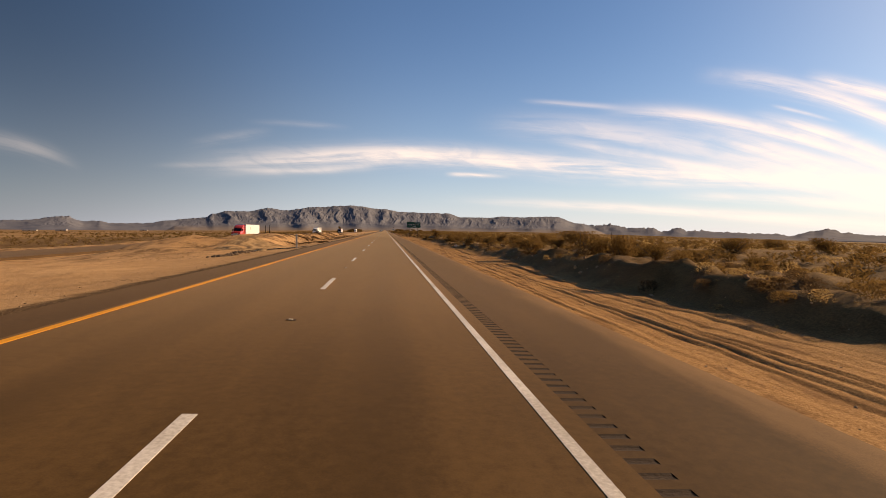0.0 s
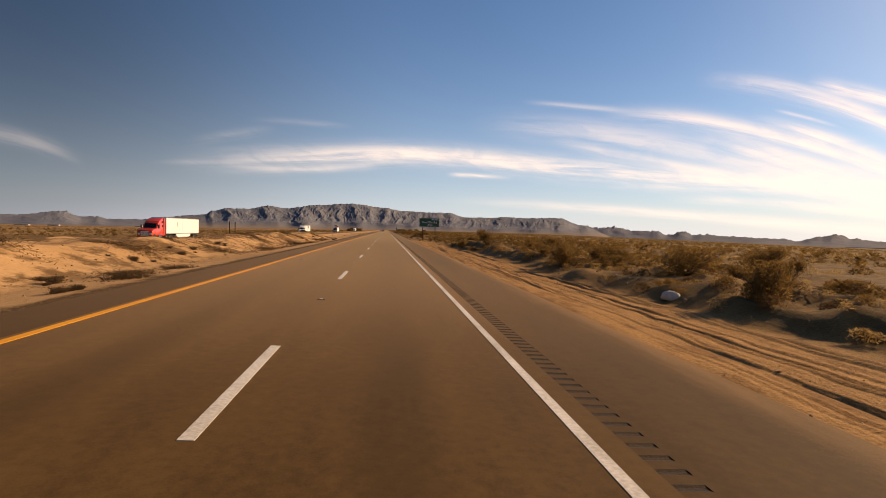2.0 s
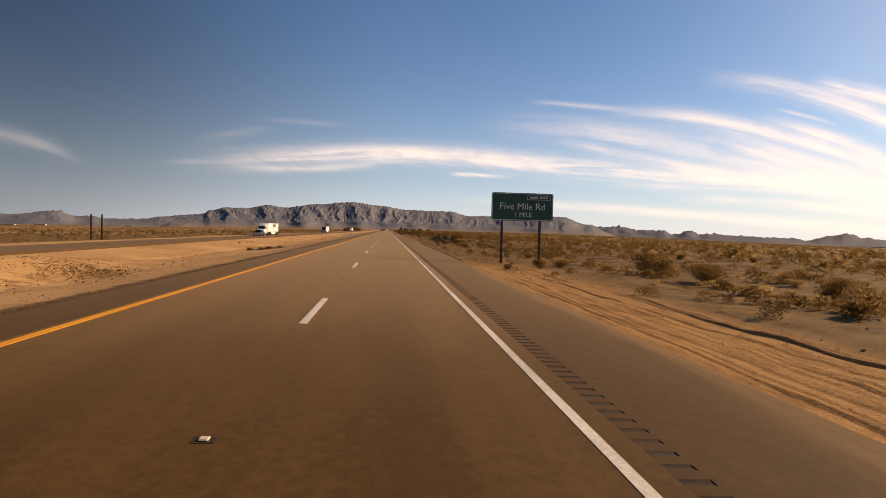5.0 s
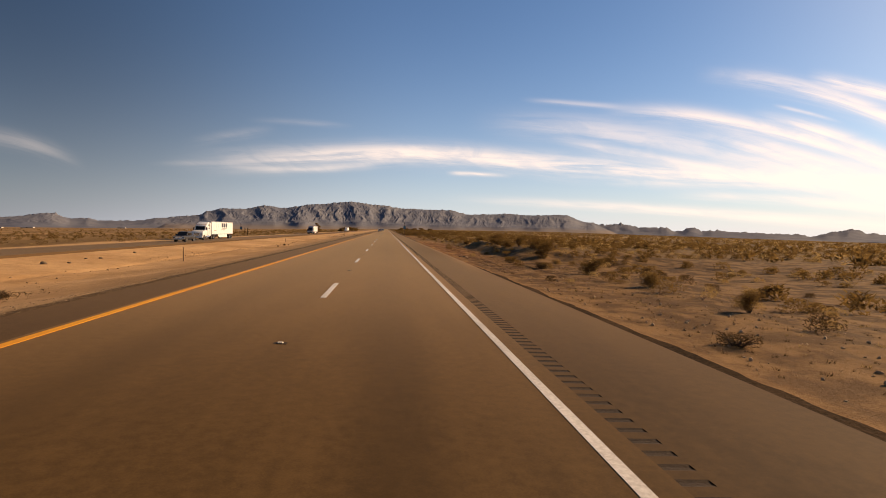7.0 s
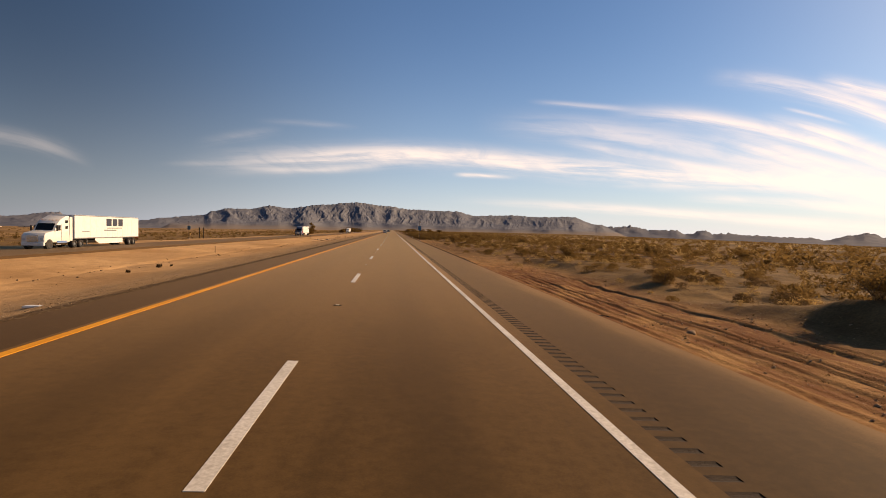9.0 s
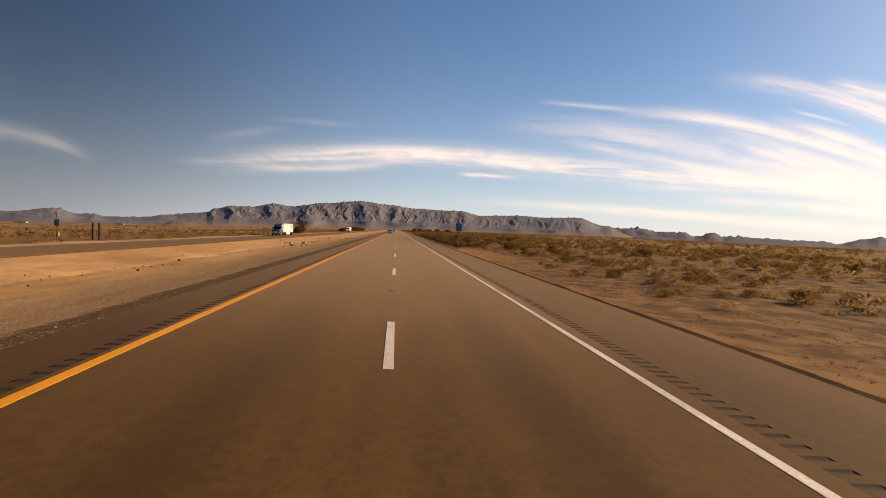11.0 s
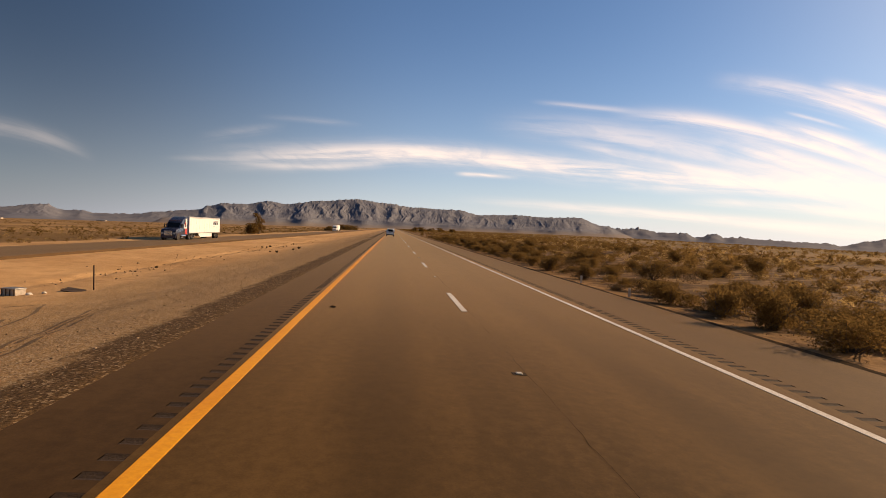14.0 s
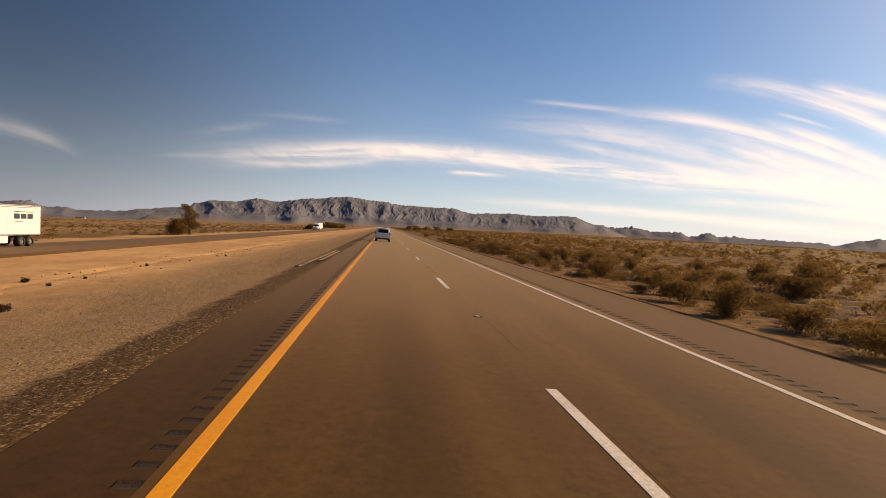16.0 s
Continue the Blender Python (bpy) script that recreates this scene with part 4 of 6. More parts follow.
rng = random.Random(37)
first = True
for x, y, count in ((-9.9, 130.1, 7), (-16.2, 141.0, 4), (-9.7, 142.6, 5), (-9.1, 145.6, 3), (-7.5, 139.9, 2), (-7.4, 136.2, 3), (-10.1, 80.9, 5), (-10.3, 88.6, 4), (-10.4, 97.3, 3), (-8.9, 71.6, 4), (-6.1, 70.6, 4), (-7.2, 73.0, 2), (-9.0, 127.0, 3)):
    for _ in range(count):
        px, py, size = x + rng.gauss(0, 0.55), y + rng.gauss(0, 0.9), rng.uniform(0.45, 1.1)
        place = Matrix.Translation((px, py, land(px, py) - 0.02)) @ Matrix.Rotation(rng.uniform(0, 6.28), 4, "Z") @ Matrix.Diagonal((size, size, size * rng.uniform(0.7, 1.1), 1.0))
        if first:
            brush.matrix_world, first = place, False
        else:
            copy_thing(brush, place)

# small dark tumbleweeds on the median
weed = shrub("small dark tumbleweed on pale median sand", WEED, 0.26, 0.32, 700, 0.024, 31, 20)
weed.name = "tumbleweed"
tagged(weed, category="tumbleweed", group="tumbleweeds")
for n, (x, y, s) in enumerate(((-21.1, 463.4, 1.0), (-20.7, 464.5, 1.1), (-20.8, 467.1, 1.5), (-14.5, 456.1, 1.6), (-14.5, 452.2, 1.2), (-15.5, 447.3, 1.4), (-18.4, 465.0, 0.9), (-18.6, 468.5, 0.8), (-19.1, 477.2, 1.1), (-16.5, 448.3, 0.8),
                               (-19.0, 398.0, 1.7), (-18.1, 395.1, 1.2), (-16.4, 394.0, 1.2), (-15.4, 393.0, 1.0), (-19.2, 393.8, 0.8), (-18.6, 395.4, 0.7), (-19.1, 392.3, 0.6), (-17.0, 284.8, 1.2), (-16.8, 289.1, 1.7), (-16.3, 290.2, 0.9),
                               (-18.0, 340.0, 0.8), (-20.0, 352.0, 0.9), (-19.5, 425.0, 0.9), (-18.0, 492.0, 0.9), (-19.0, 310.0, 0.8))):
    m = pose(x, y, land(x, y) - 0.01, 0, 0, n * 47) @ Matrix.Scale(s * 0.78, 4)
    if n:
        copy_thing(weed, m)
    else:
        weed.matrix_basis = m


def scrub_field(name, label, mat, count, where, size, blades, blade, seed):
    """Scrub too plentiful to count, as one mesh of small leaf blades."""
    rng = random.Random(seed)
    v, f = [], []
    for _ in range(count):
        x, y = where(rng)
        if -46 < x < 8.5:
            continue
        s, z = rng.uniform(*size), land(x, y)
        tall, wide = s * rng.uniform(0.55, 1.0), s * rng.uniform(0.7, 1.2)
        for _ in range(blades):
            a, d, h = rng.uniform(0, 6.28), rng.random() ** 0.6, rng.random() ** 0.8
            d *= wide * math.sqrt(max(0.05, 1 - 0.75 * h * h))
            c = Vector((x + d * math.cos(a), y + d * math.sin(a), z + tall * h))
            p = Vector((rng.gauss(0, 0.7) + math.cos(a) * 0.5, rng.gauss(0, 0.7) + math.sin(a) * 0.5, rng.uniform(0.2, 1.0))).normalized() * s * blade * rng.uniform(0.6, 1.4)
            q = p.cross(Vector((rng.gauss(0, 1), rng.gauss(0, 1), rng.gauss(0, 0.4)))).normalized() * s * blade * 0.36
            n = len(v)
            v += [c - p - q, c - p + q, c + p]
            f.append((n, n + 1, n + 2))
    ob = part(name, (v, f), mat)
    return tagged(ob, label, "scrub", kind="stuff")


def near_right(rng):
    while True:
        x, y = 16.0 + 55.0 * rng.random() ** 1.2, rng.uniform(-2, 640)
        if rng.random() < thick_enough(x, y) and lump(x, y, 14.0, 31.0) > -0.25:
            return x, y


def brush_right(rng):
    while True:
        x, y = 8.8 + 11.0 * rng.random(), rng.choice((rng.uniform(2, 150), rng.uniform(2, 372)))
        bare = 344 < y < 370 and x < 12.5
        if not bare and rng.random() < 0.25 + thick_enough(x, y) and lump(x, y, 6.0, 17.0) > -0.15 and x > (11.5 if y < 165 else 8.9):
            return x, y


def verge_right(rng):
    while True:
        x, y = 8.5 + 6.0 * rng.random(), rng.uniform(374, 540)
        if lump(x, y, 5.0, 13.0) > -0.12:
            return x, y


def far_right(rng):
    return 34.0 + 720.0 * rng.random() ** 1.45, rng.uniform(20, 400) + 1600 * rng.random() ** 1.8


def ahead_right(rng):
    return 12.0 + 90.0 * rng.random() ** 1.4, rng.uniform(600, 1700)


def left_field(rng):
    return -46.0 - 90.0 * rng.random() ** 1.3, rng.uniform(20, 900)


def far_left(rng):
    return -70.0 - 740.0 * rng.random() ** 1.45, rng.uniform(60, 400) + 1600 * rng.random() ** 1.8


scrub_field("scrub_field", "dusty olive desert scrub between the larger bushes", OLIVE, 4200, near_right, (0.30, 0.80), 84, 0.17, 51)
scrub_field("scrub_field", "dry straw-coloured scrub between the larger bushes", STRAW, 4200, near_right, (0.20, 0.50), 56, 0.19, 52)
scrub_field("scrub_field", "low brown brush on the verge soil", DEAD, 420, brush_right, (0.22, 0.50), 300, 0.095, 46)
scrub_field("scrub_field", "low olive brush on the verge soil", OLIVE, 420, brush_right, (0.22, 0.60), 300, 0.095, 47)
scrub_field("scrub_field", "dry straw brush on the verge soil", STRAW, 520, brush_right, (0.18, 0.42), 150, 0.12, 48)
scrub_field("scrub_field", "low brown brush crowding the pavement edge", DEAD, 330, verge_right, (0.25, 0.6), 300, 0.09, 50)
scrub_field("scrub_field", "low olive brush crowding the pavement edge", OLIVE, 330, verge_right, (0.25, 0.7), 320, 0.09, 49)
scrub_field("scrub_field", "scattered olive-brown desert scrub over the plain", OLIVE, 8000, far_right, (0.6, 1.4), 20, 0.30, 53)
scrub_field("scrub_field", "scattered dry scrub over the plain", STRAW, 6000, far_right, (0.5, 1.0), 14, 0.28, 54)
scrub_field("scrub_field", "olive scrub along the distant verge", OLIVE, 1100, ahead_right, (0.6, 1.3), 30, 0.26, 55)
scrub_field("scrub_field", "sparse brown scrub beyond the opposite carriageway", OLIVE, 2000, left_field, (0.35, 0.9), 40, 0.17, 56)
scrub_field("scrub_field", "sparse dry scrub beyond the opposite carriageway", STRAW, 1100, left_field, (0.3, 0.7), 30, 0.18, 57)
scrub_field("scrub_field", "sparse brown scrub far out on the plain", OLIVE, 2600, far_left, (0.6, 1.3), 16, 0.32, 58)


def tufts(name, label, mat, count, x0, x1, y0, y1, size, seed):
    """Low dry tufts and litter, close to the road."""
    rng = random.Random(seed)
    v, f = [], []
    for _ in range(count):
        x, y = rng.uniform(x0, x1), rng.uniform(y0, y1)
        if lump(x, y, 7.0, seed) < -0.05:
            continue
        z, s = land(x, y), size * rng.uniform(0.5, 1.5)
        for _ in range(14):
            a = rng.uniform(0, 6.28)
            b = Vector((x + rng.gauss(0, s * 0.35), y + rng.gauss(0, s * 0.35), z))
            tip = b + Vector((math.cos(a) * s * 0.6, math.sin(a) * s * 0.6, s * rng.uniform(0.3, 1.0)))
            side = Vector((-math.sin(a), math.cos(a), 0)) * s * 0.05
            n = len(v)
            v += [b - side, b + side, tip]
            f.append((n, n + 1, n + 2))
    return tagged(part(name, (v, f), mat), label, "grass", kind="stuff")


tufts("dry_grass", "dry straw tufts on the sandy verge", STRAW, 6000, 8.6, 17.0, 0, 520, 0.075, 61)
tufts("dry_grass", "dark dead tufts on the sandy verge", DEAD, 9000, 7.8, 16.0, 160, 520, 0.065, 62)
tufts("dry_grass", "dry tufts over the median mounds", STRAW, 1600, -20, -8.0, 36, 170, 0.09, 63)
tufts("dry_grass", "dark brush over the median mounds", DEAD, 2600, -17, -9.2, 84, 168, 0.055, 64)


def heap(label, cx, cy, rx, ry, count, mat, size, seed):
    """A low drift of dead twigs."""
    rng = random.Random(seed)
    v, f = [], []
    for _ in range(count):
        x, y = cx + rng.gauss(0, rx * 0.5), cy + rng.gauss(0, ry * 0.5)
        a, s = rng.uniform(0, 6.28), size * rng.uniform(0.5, 1.5)
        b = Vector((x, y, land(x, y) + rng.random() ** 2 * size * 1.6 - 0.02))
        tip = b + Vector((math.cos(a) * s, math.sin(a) * s, s * rng.uniform(-0.1, 0.7)))
        side = Vector((-math.sin(a), math.cos(a), rng.uniform(-1, 1))) * s * 0.09
        n = len(v)
        v += [b - side, b + side, tip + side * 0.4, tip - side * 0.4]
        f.append((n, n + 1, n + 2, n + 3))
    tagged(part("brush_heap", (v, f), mat), label, "brush", kind="stuff")


for k, (cx, cy, rx, ry, n) in enumerate(((-7.6, 75.5, 0.9, 1.0, 420), (-7.0, 78.2, 0.6, 0.8, 260), (-8.8, 68.5, 0.8, 0.8, 300), (-11.2, 86.0, 1.2, 1.2, 380),
                                         (-15.7, 214.5, 2.6, 2.6, 1500), (-9.6, 92.0, 1.6, 1.2, 500), (-8.6, 101.0, 1.3, 1.5, 480), (-10.8, 108.0, 1.6, 1.8, 560), (-8.7, 118.0, 1.2, 2.0, 520), (-11.5, 126.0, 1.8, 2.2, 640), (-8.9, 138.0, 1.2, 2.2, 420), (-11.2, 83.6, 2.3, 1.4, 900), (-12.3, 90.5, 1.8, 1.0, 520),
                                         (-6.7, 73.6, 0.8, 0.9, 380), (-13.6, 112.5, 2.4, 1.2, 620), (-14.2, 97.0, 2.0, 1.0, 520), (-8.2, 114.6, 0.9, 1.6, 700), (-7.9, 120.6, 0.7, 1.2, 420), (-12.4, 134.5, 2.2, 1.6, 620), (-16.0, 124.0, 2.4, 1.4, 520), (-11.0, 148.0, 2.2, 2.4, 700), (-9.4, 158.0, 1.6, 2.2, 480), (-9.2, 64.5, 1.1, 0.8, 300), (-13.0, 76.0, 2.4, 0.9, 420))):
    heap("drift of dead brown twigs on a sandy mound", cx, cy, rx, ry, n * 3, DEAD, 0.10, 300 + k)


def stones(name, label, mat, count, place, size, seed, flat=0.6):
    """Loose stones as one mesh; each a lumpy low block."""
    rng = random.Random(seed)
    base = bmesh.new()
    if size[1] > 0.06:
        bmesh.ops.create_icosphere(base, subdivisions=1, radius=1.0)
    else:
        bmesh.ops.create_cone(base, cap_ends=True, cap_tris=True, segments=5, radius1=1.0, radius2=0.45, depth=1.3)
        bmesh.ops.triangulate(base, faces=base.faces[:])
        doomed = [q for q in base.faces if all(p.co.z < 0 for p in q.verts)]
        bmesh.ops.delete(base, geom=doomed, context="FACES_ONLY")
    base.verts.index_update()
    bv = [p.co.copy() for p in base.verts]
    bf = [tuple(p.index for p in q.verts) for q in base.faces]
    base.free()
    v, f = [], []
    for _ in range(count):
        x, y = place(rng)
        s = size[0] + (size[1] - size[0]) * rng.random() ** 3
        z = land(x, y) + 0.1 * s
        turn = Euler((rng.uniform(0, 6), rng.uniform(0, 6), rng.uniform(0, 6)) if size[1] > 0.06 else (rng.gauss(0, 0.3), rng.gauss(0, 0.3), rng.uniform(0, 6))).to_matrix()
        sx, sy, sz = s * rng.uniform(0.6, 1.2), s * rng.uniform(0.6, 1.2), s * flat * rng.uniform(0.6, 1.2)
        n = len(v)
        for p in bv:
            q = turn @ Vector((p.x * sx, p.y * sy, p.z * sz)) * (1 + rng.uniform(-0.22, 0.22))
            v.append((x + q.x, y + q.y, z + q.z))
        f += [tuple(i + n for i in t) for t in bf]
    return tagged(part(name, (v, f), mat), label, "stones", kind="stuff")


def median_gravel(r):
    y = r.uniform(170, 520)
    return -5.4 - (3.0 + 5.5 * step(250, 300, y)) * r.random() ** 1.2, y


stones("gravel", "pale crushed stones on the median verge", STONE, 16000, median_gravel, (0.012, 0.038), 71)
stones("gravel", "loose stones beside the inner shoulder", STONE, 2200, lambda r: (-5.4 - 3.6 * r.random(), r.uniform(-2, 170)), (0.012, 0.045), 72)
stones("gravel", "scattered stones on the sandy outer verge", STONE, 2600, lambda r: (7.0 + 6.0 * r.random() ** 1.4, r.uniform(0, 520)), (0.012, 0.050), 73)
stones("rock_row", "row of dark riprap rocks at a mound's foot", DARK_STONE, 420, lambda r: (-9.45 + 0.5 * r.gauss(0, 0.5), r.uniform(36, 46.2)), (0.06, 0.15), 74)
stones("rock_heap", "broken rocks and rubble over an earth mound", RUBBLE, 7000, lambda r: (-7.6 - 8.0 * r.random() ** 1.3, r.gauss(113, 9)), (0.02, 0.085), 75)
stones("rock_heap", "dark clods and broken rock over an earth mound", DARK_STONE, 2600, lambda r: (-7.6 - 11.0 * r.random() ** 1.2, r.uniform(62, 165)), (0.015, 0.065), 82)
stones("rock_heap", "earth clods along a shallow median runnel", STONE, 900, lambda r: (-20.0 + r.gauss(0, 1.3), r.uniform(190, 520)), (0.02, 0.12), 76)
stones("rock_heap", "pale rubble along a shallow median runnel", STONE, 300, lambda r: (-20.6 + r.gauss(0, 0.9), r.choice((260, 275, 345, 366, 420, 436, 455, 457, 470)) + r.gauss(0, 3)), (0.02, 0.11), 79)
stones("rock_heap", "reddish rocks scattered beside the shoulder", STONE, 2600, lambda r: (7.5 + 5.0 * r.random() ** 1.3, r.uniform(222, 290)), (0.012, 0.050), 80)
stones("rock_heap", "dark broken rocks in the verge brush", STONE, 2000, lambda r: (7.6 + 5.5 * r.random(), r.choice((r.uniform(172, 225), r.uniform(290, 520)))), (0.015, 0.070), 81)
stones("gravel", "clods and pebbles over the sandy median mound", STONE, 5000, lambda r: (-7.2 - 9.0 * r.random(), r.uniform(34, 165)), (0.012, 0.050), 78)
stones("rock_heap", "broken rocks along the wash bank", STONE, 500, lambda r: (11.5 + 6 * r.random(), r.uniform(5, 150)), (0.04, 0.15), 77)


def boulder(label, mat, at, size, seed):
    bm = bmesh.new()
    bmesh.ops.create_icosphere(bm, subdivisions=3, radius=1.0)
    for p in bm.verts:
        k = 1 + 0.35 * noise.noise(p.co * 1.1 + Vector((seed, 0, 0))) + 0.10 * noise.noise(p.co * 3.5)
        p.co = Vector((p.co.x * size, p.co.y * size * 0.8, p.co.z * size * 0.62)) * k
    ob = part("boulder", bm, mat, smooth=True)
    ob.location = (at[0], at[1], land(*at) + 0.2 * size)
    tagged(ob, label, "rock")


boulder("pale limestone boulder among verge bushes", PALE_STONE, (12.0, 73.4), 0.34, 2.0)
for k, (x, y, s_) in enumerate(((-25.6, 237.1, 0.26), (-24.5, 238.6, 0.18), (-26.0, 243.7, 0.15), (-25.4, 245.1, 0.19), (-26.7, 254.6, 0.20))):
    boulder("dark brown rock on the sandy median", DARK_STONE, (x, y), s_, 40.0 + 1.7 * k)
boulder("brown boulder on the sandy verge", STONE, (8.3, 258.0), 0.12, 5.0)
boulder("flat brown rock beside the shoulder", STONE, (8.1, 234.3), 0.16, 8.0)

# a ribbed straw mat over the mound
rows, cols = 300, 30
v, f = [], []
for j in range(rows + 1):
    for i in range(cols + 1):
        x, y = -8.5 - 4.2 * i / cols, 45.6 + 11.5 * j / rows
        swing = 0.35 * math.sin(2 * math.pi * x / 1.3) + 0.5 * lump(x, y, 1.6, 2.0)
        rib = 0.5 + 0.5 * math.sin(2 * math.pi * (y * 2.9 + swing))
        worn = step(-0.35, 0.1, lump(x, y, 1.9, 12.0)) * step(0, 3, min(i, cols - i)) * step(0, 14, min(j, rows - j))
        v.append((x, y, land(x, y) + 0.012 + (0.03 + 0.12 * rib) * worn - 0.03 * (1 - worn)))
f = [(j * (cols + 1) + i + 1, j * (cols + 1) + i, (j + 1) * (cols + 1) + i, (j + 1) * (cols + 1) + i + 1) for j in range(rows) for i in range(cols)]
tagged(part("erosion_mat", (v, f), MAT_STRAW, smooth=True), "ribbed straw erosion mat laid over an earth mound", "erosion mat")


def tree(label, at, height, spread, seed, count, size, name="desert_tree", group="", bushy=False):
    """A trunk that forks into limbs, under an uneven crown."""
    rng = random.Random(seed)
    x, y = at
    top = thing(name, label, "tree", (x, y, land(x, y) - 0.05), rng.uniform(0, 360), group)
    bm = bmesh.new()
    rod(bm, (0, 0, -0.1), (0.1, 0.05, height * 0.3), 0.05 * height, 0.036 * height, 8)
    for k in range(7):
        a = k * 0.9 + rng.random()
        end = Vector((math.cos(a) * spread * rng.uniform(0.4, 0.8), math.sin(a) * spread * rng.uniform(0.4, 0.8), height * rng.uniform(0.55, 0.95)))
        mid = Vector((0.1, 0.05, height * 0.28)).lerp(end, 0.5) + Vector((rng.gauss(0, 0.2), rng.gauss(0, 0.2), 0.1 * height))
        rod(bm, (0.1, 0.05, height * 0.26), mid, 0.026 * height, 0.016 * height, 6)
        rod(bm, mid, end, 0.016 * height, 0.005 * height, 5)
    part("trunk", bm, BARK, top)
    part("crown", leaves(count, spread, height, size, rng), OLIVE, top)
    if bushy:
        part("skirt", leaves(count, spread * 1.15, height * 0.5, size, rng), OLIVE, top, "leafy low branches")
    return top


tree("tall thin-leaved desert tree beside the opposite carriageway", (-46.0, 561.0), 6.9, 1.9, 81, 2000, 0.15, bushy=True)
tree("broad bushy desert tree beside the opposite carriageway", (-47.0, 556.5), 3.6, 2.4, 82, 2600, 0.16, bushy=True)
for n, (x, y, h) in enumerate(((-46, 905, 6.0), (-52, 925, 7.5), (-44, 945, 6.5), (-60, 960, 8.0), (24, 985, 6.0), (33, 1010, 7.0), (45, 1030, 6.0), (58, 1040, 6.5), (70, 1010, 5.0), (-47, 760, 4.5))):
    tree("distant dark green desert tree beside the highway", (x, y), h * 0.72, h * 0.75, 90 + n, 1100, 0.34, group="distant highway trees", bushy=True)

# ---- signs and posts ----


def lettering(text, size, mat, parent, at, name="legend", label=""):
    """Raised sign lettering in the built-in font, on a face that looks towards -y."""
    curve = bpy.data.curves.new("legend", "FONT")
    curve.body, curve.size, curve.align_x, curve.align_y, curve.extrude = text, size, "CENTER", "CENTER", 0.004
    curve.resolution_u = 3
    temp = bpy.data.objects.new("temp", curve)
    mesh = bpy.data.meshes.new_from_object(temp)
    bpy.data.objects.remove(temp)
    mesh.materials.append(mat)
    ob = new(name, mesh)
    ob.parent = parent
    ob.matrix_basis = pose(*at, 90, 0, 0)
    return tagged(ob, label=label)


def rounded_panel(x0, x1, z0, z1, y0, y1, r):
    """A thin plate with rounded corners, standing upright."""
    outline = []
    for cx, cz, a0 in ((x1 - r, z1 - r, 0), (x0 + r, z1 - r, 90), (x0 + r, z0 + r, 180), (x1 - r, z0 + r, 270)):
        for k in range(5):
            a = radians(a0 + 22.5 * k)
            outline.append((cx + r * math.cos(a), cz + r * math.sin(a)))
    n = len(outline)
    v = [(x, y0, z) for x, z in outline] + [(x, y1, z) for x, z in outline]
    f = [tuple(range(n - 1, -1, -1)), tuple(range(n, 2 * n))] + [(i, (i + 1) % n, n + (i + 1) % n, n + i) for i in range(n)]
    bm = bmesh.new()
    vs = [bm.verts.new(p) for p in v]
    for q in f:
        bm.faces.new([vs[i] for i in q])
    bmesh.ops.recalc_face_normals(bm, faces=bm.faces)
    return bm


gy = 175.5
sign = thing("highway_sign", "green highway exit sign with white legend on two steel posts", "road sign", (11.5, gy, 0))
for px in (-1.5, 1.37):
    z0 = land(11.5 + px, gy) - 0.25
    bm = block(px - 0.075, px + 0.075, 0.03, 0.05, z0, 4.55)
    box(bm, px - 0.075, px + 0.075, 0.17, 0.19, z0, 4.55)
    box(bm, px - 0.01, px + 0.01, 0.05, 0.17, z0, 4.55)
    part("post", bm, RUST_STEEL, sign, "dark weathered steel beam post")
panel = part("panel", rounded_panel(-2.33, 2.33, 2.70, 4.76, -0.02, 0.02, 0.16), SIGN_GREEN, sign)
rim = rounded_panel(-2.29, 2.29, 2.74, 4.72, -0.0245, -0.021, 0.14)
part("border", rim, SIGN_WHITE, panel, "thin white border")
part("face", rounded_panel(-2.25, 2.25, 2.78, 4.68, -0.029, -0.0245, 0.12), SIGN_GREEN, panel)
lettering("Five Mile Rd", 0.70, SIGN_WHITE, panel, (0, -0.033, 3.74), label="white mixed-case place legend")
lettering("1 MILE", 0.48, SIGN_WHITE, panel, (0.05, -0.033, 3.14), label="white capital distance legend")
part("exit_plaque", rounded_panel(0.35, 2.12, 4.26, 4.57, -0.033, -0.029, 0.05), SIGN_WHITE, panel, "thin-framed exit plaque")
part("exit_field", rounded_panel(0.38, 2.09, 4.29, 4.54, -0.037, -0.033, 0.04), SIGN_GREEN, panel)
for x0, x1 in ((0.55, 1.15), (1.3, 1.9)):
    part("exit_bar", block(x0, x1, -0.041, -0.037, 4.37, 4.47), SIGN_WHITE, panel)
for z in (3.05, 3.72, 4.4):
    part("stringer", block(-2.2, 2.2, 0.02, 0.03, z, z + 0.06), STEEL, sign)


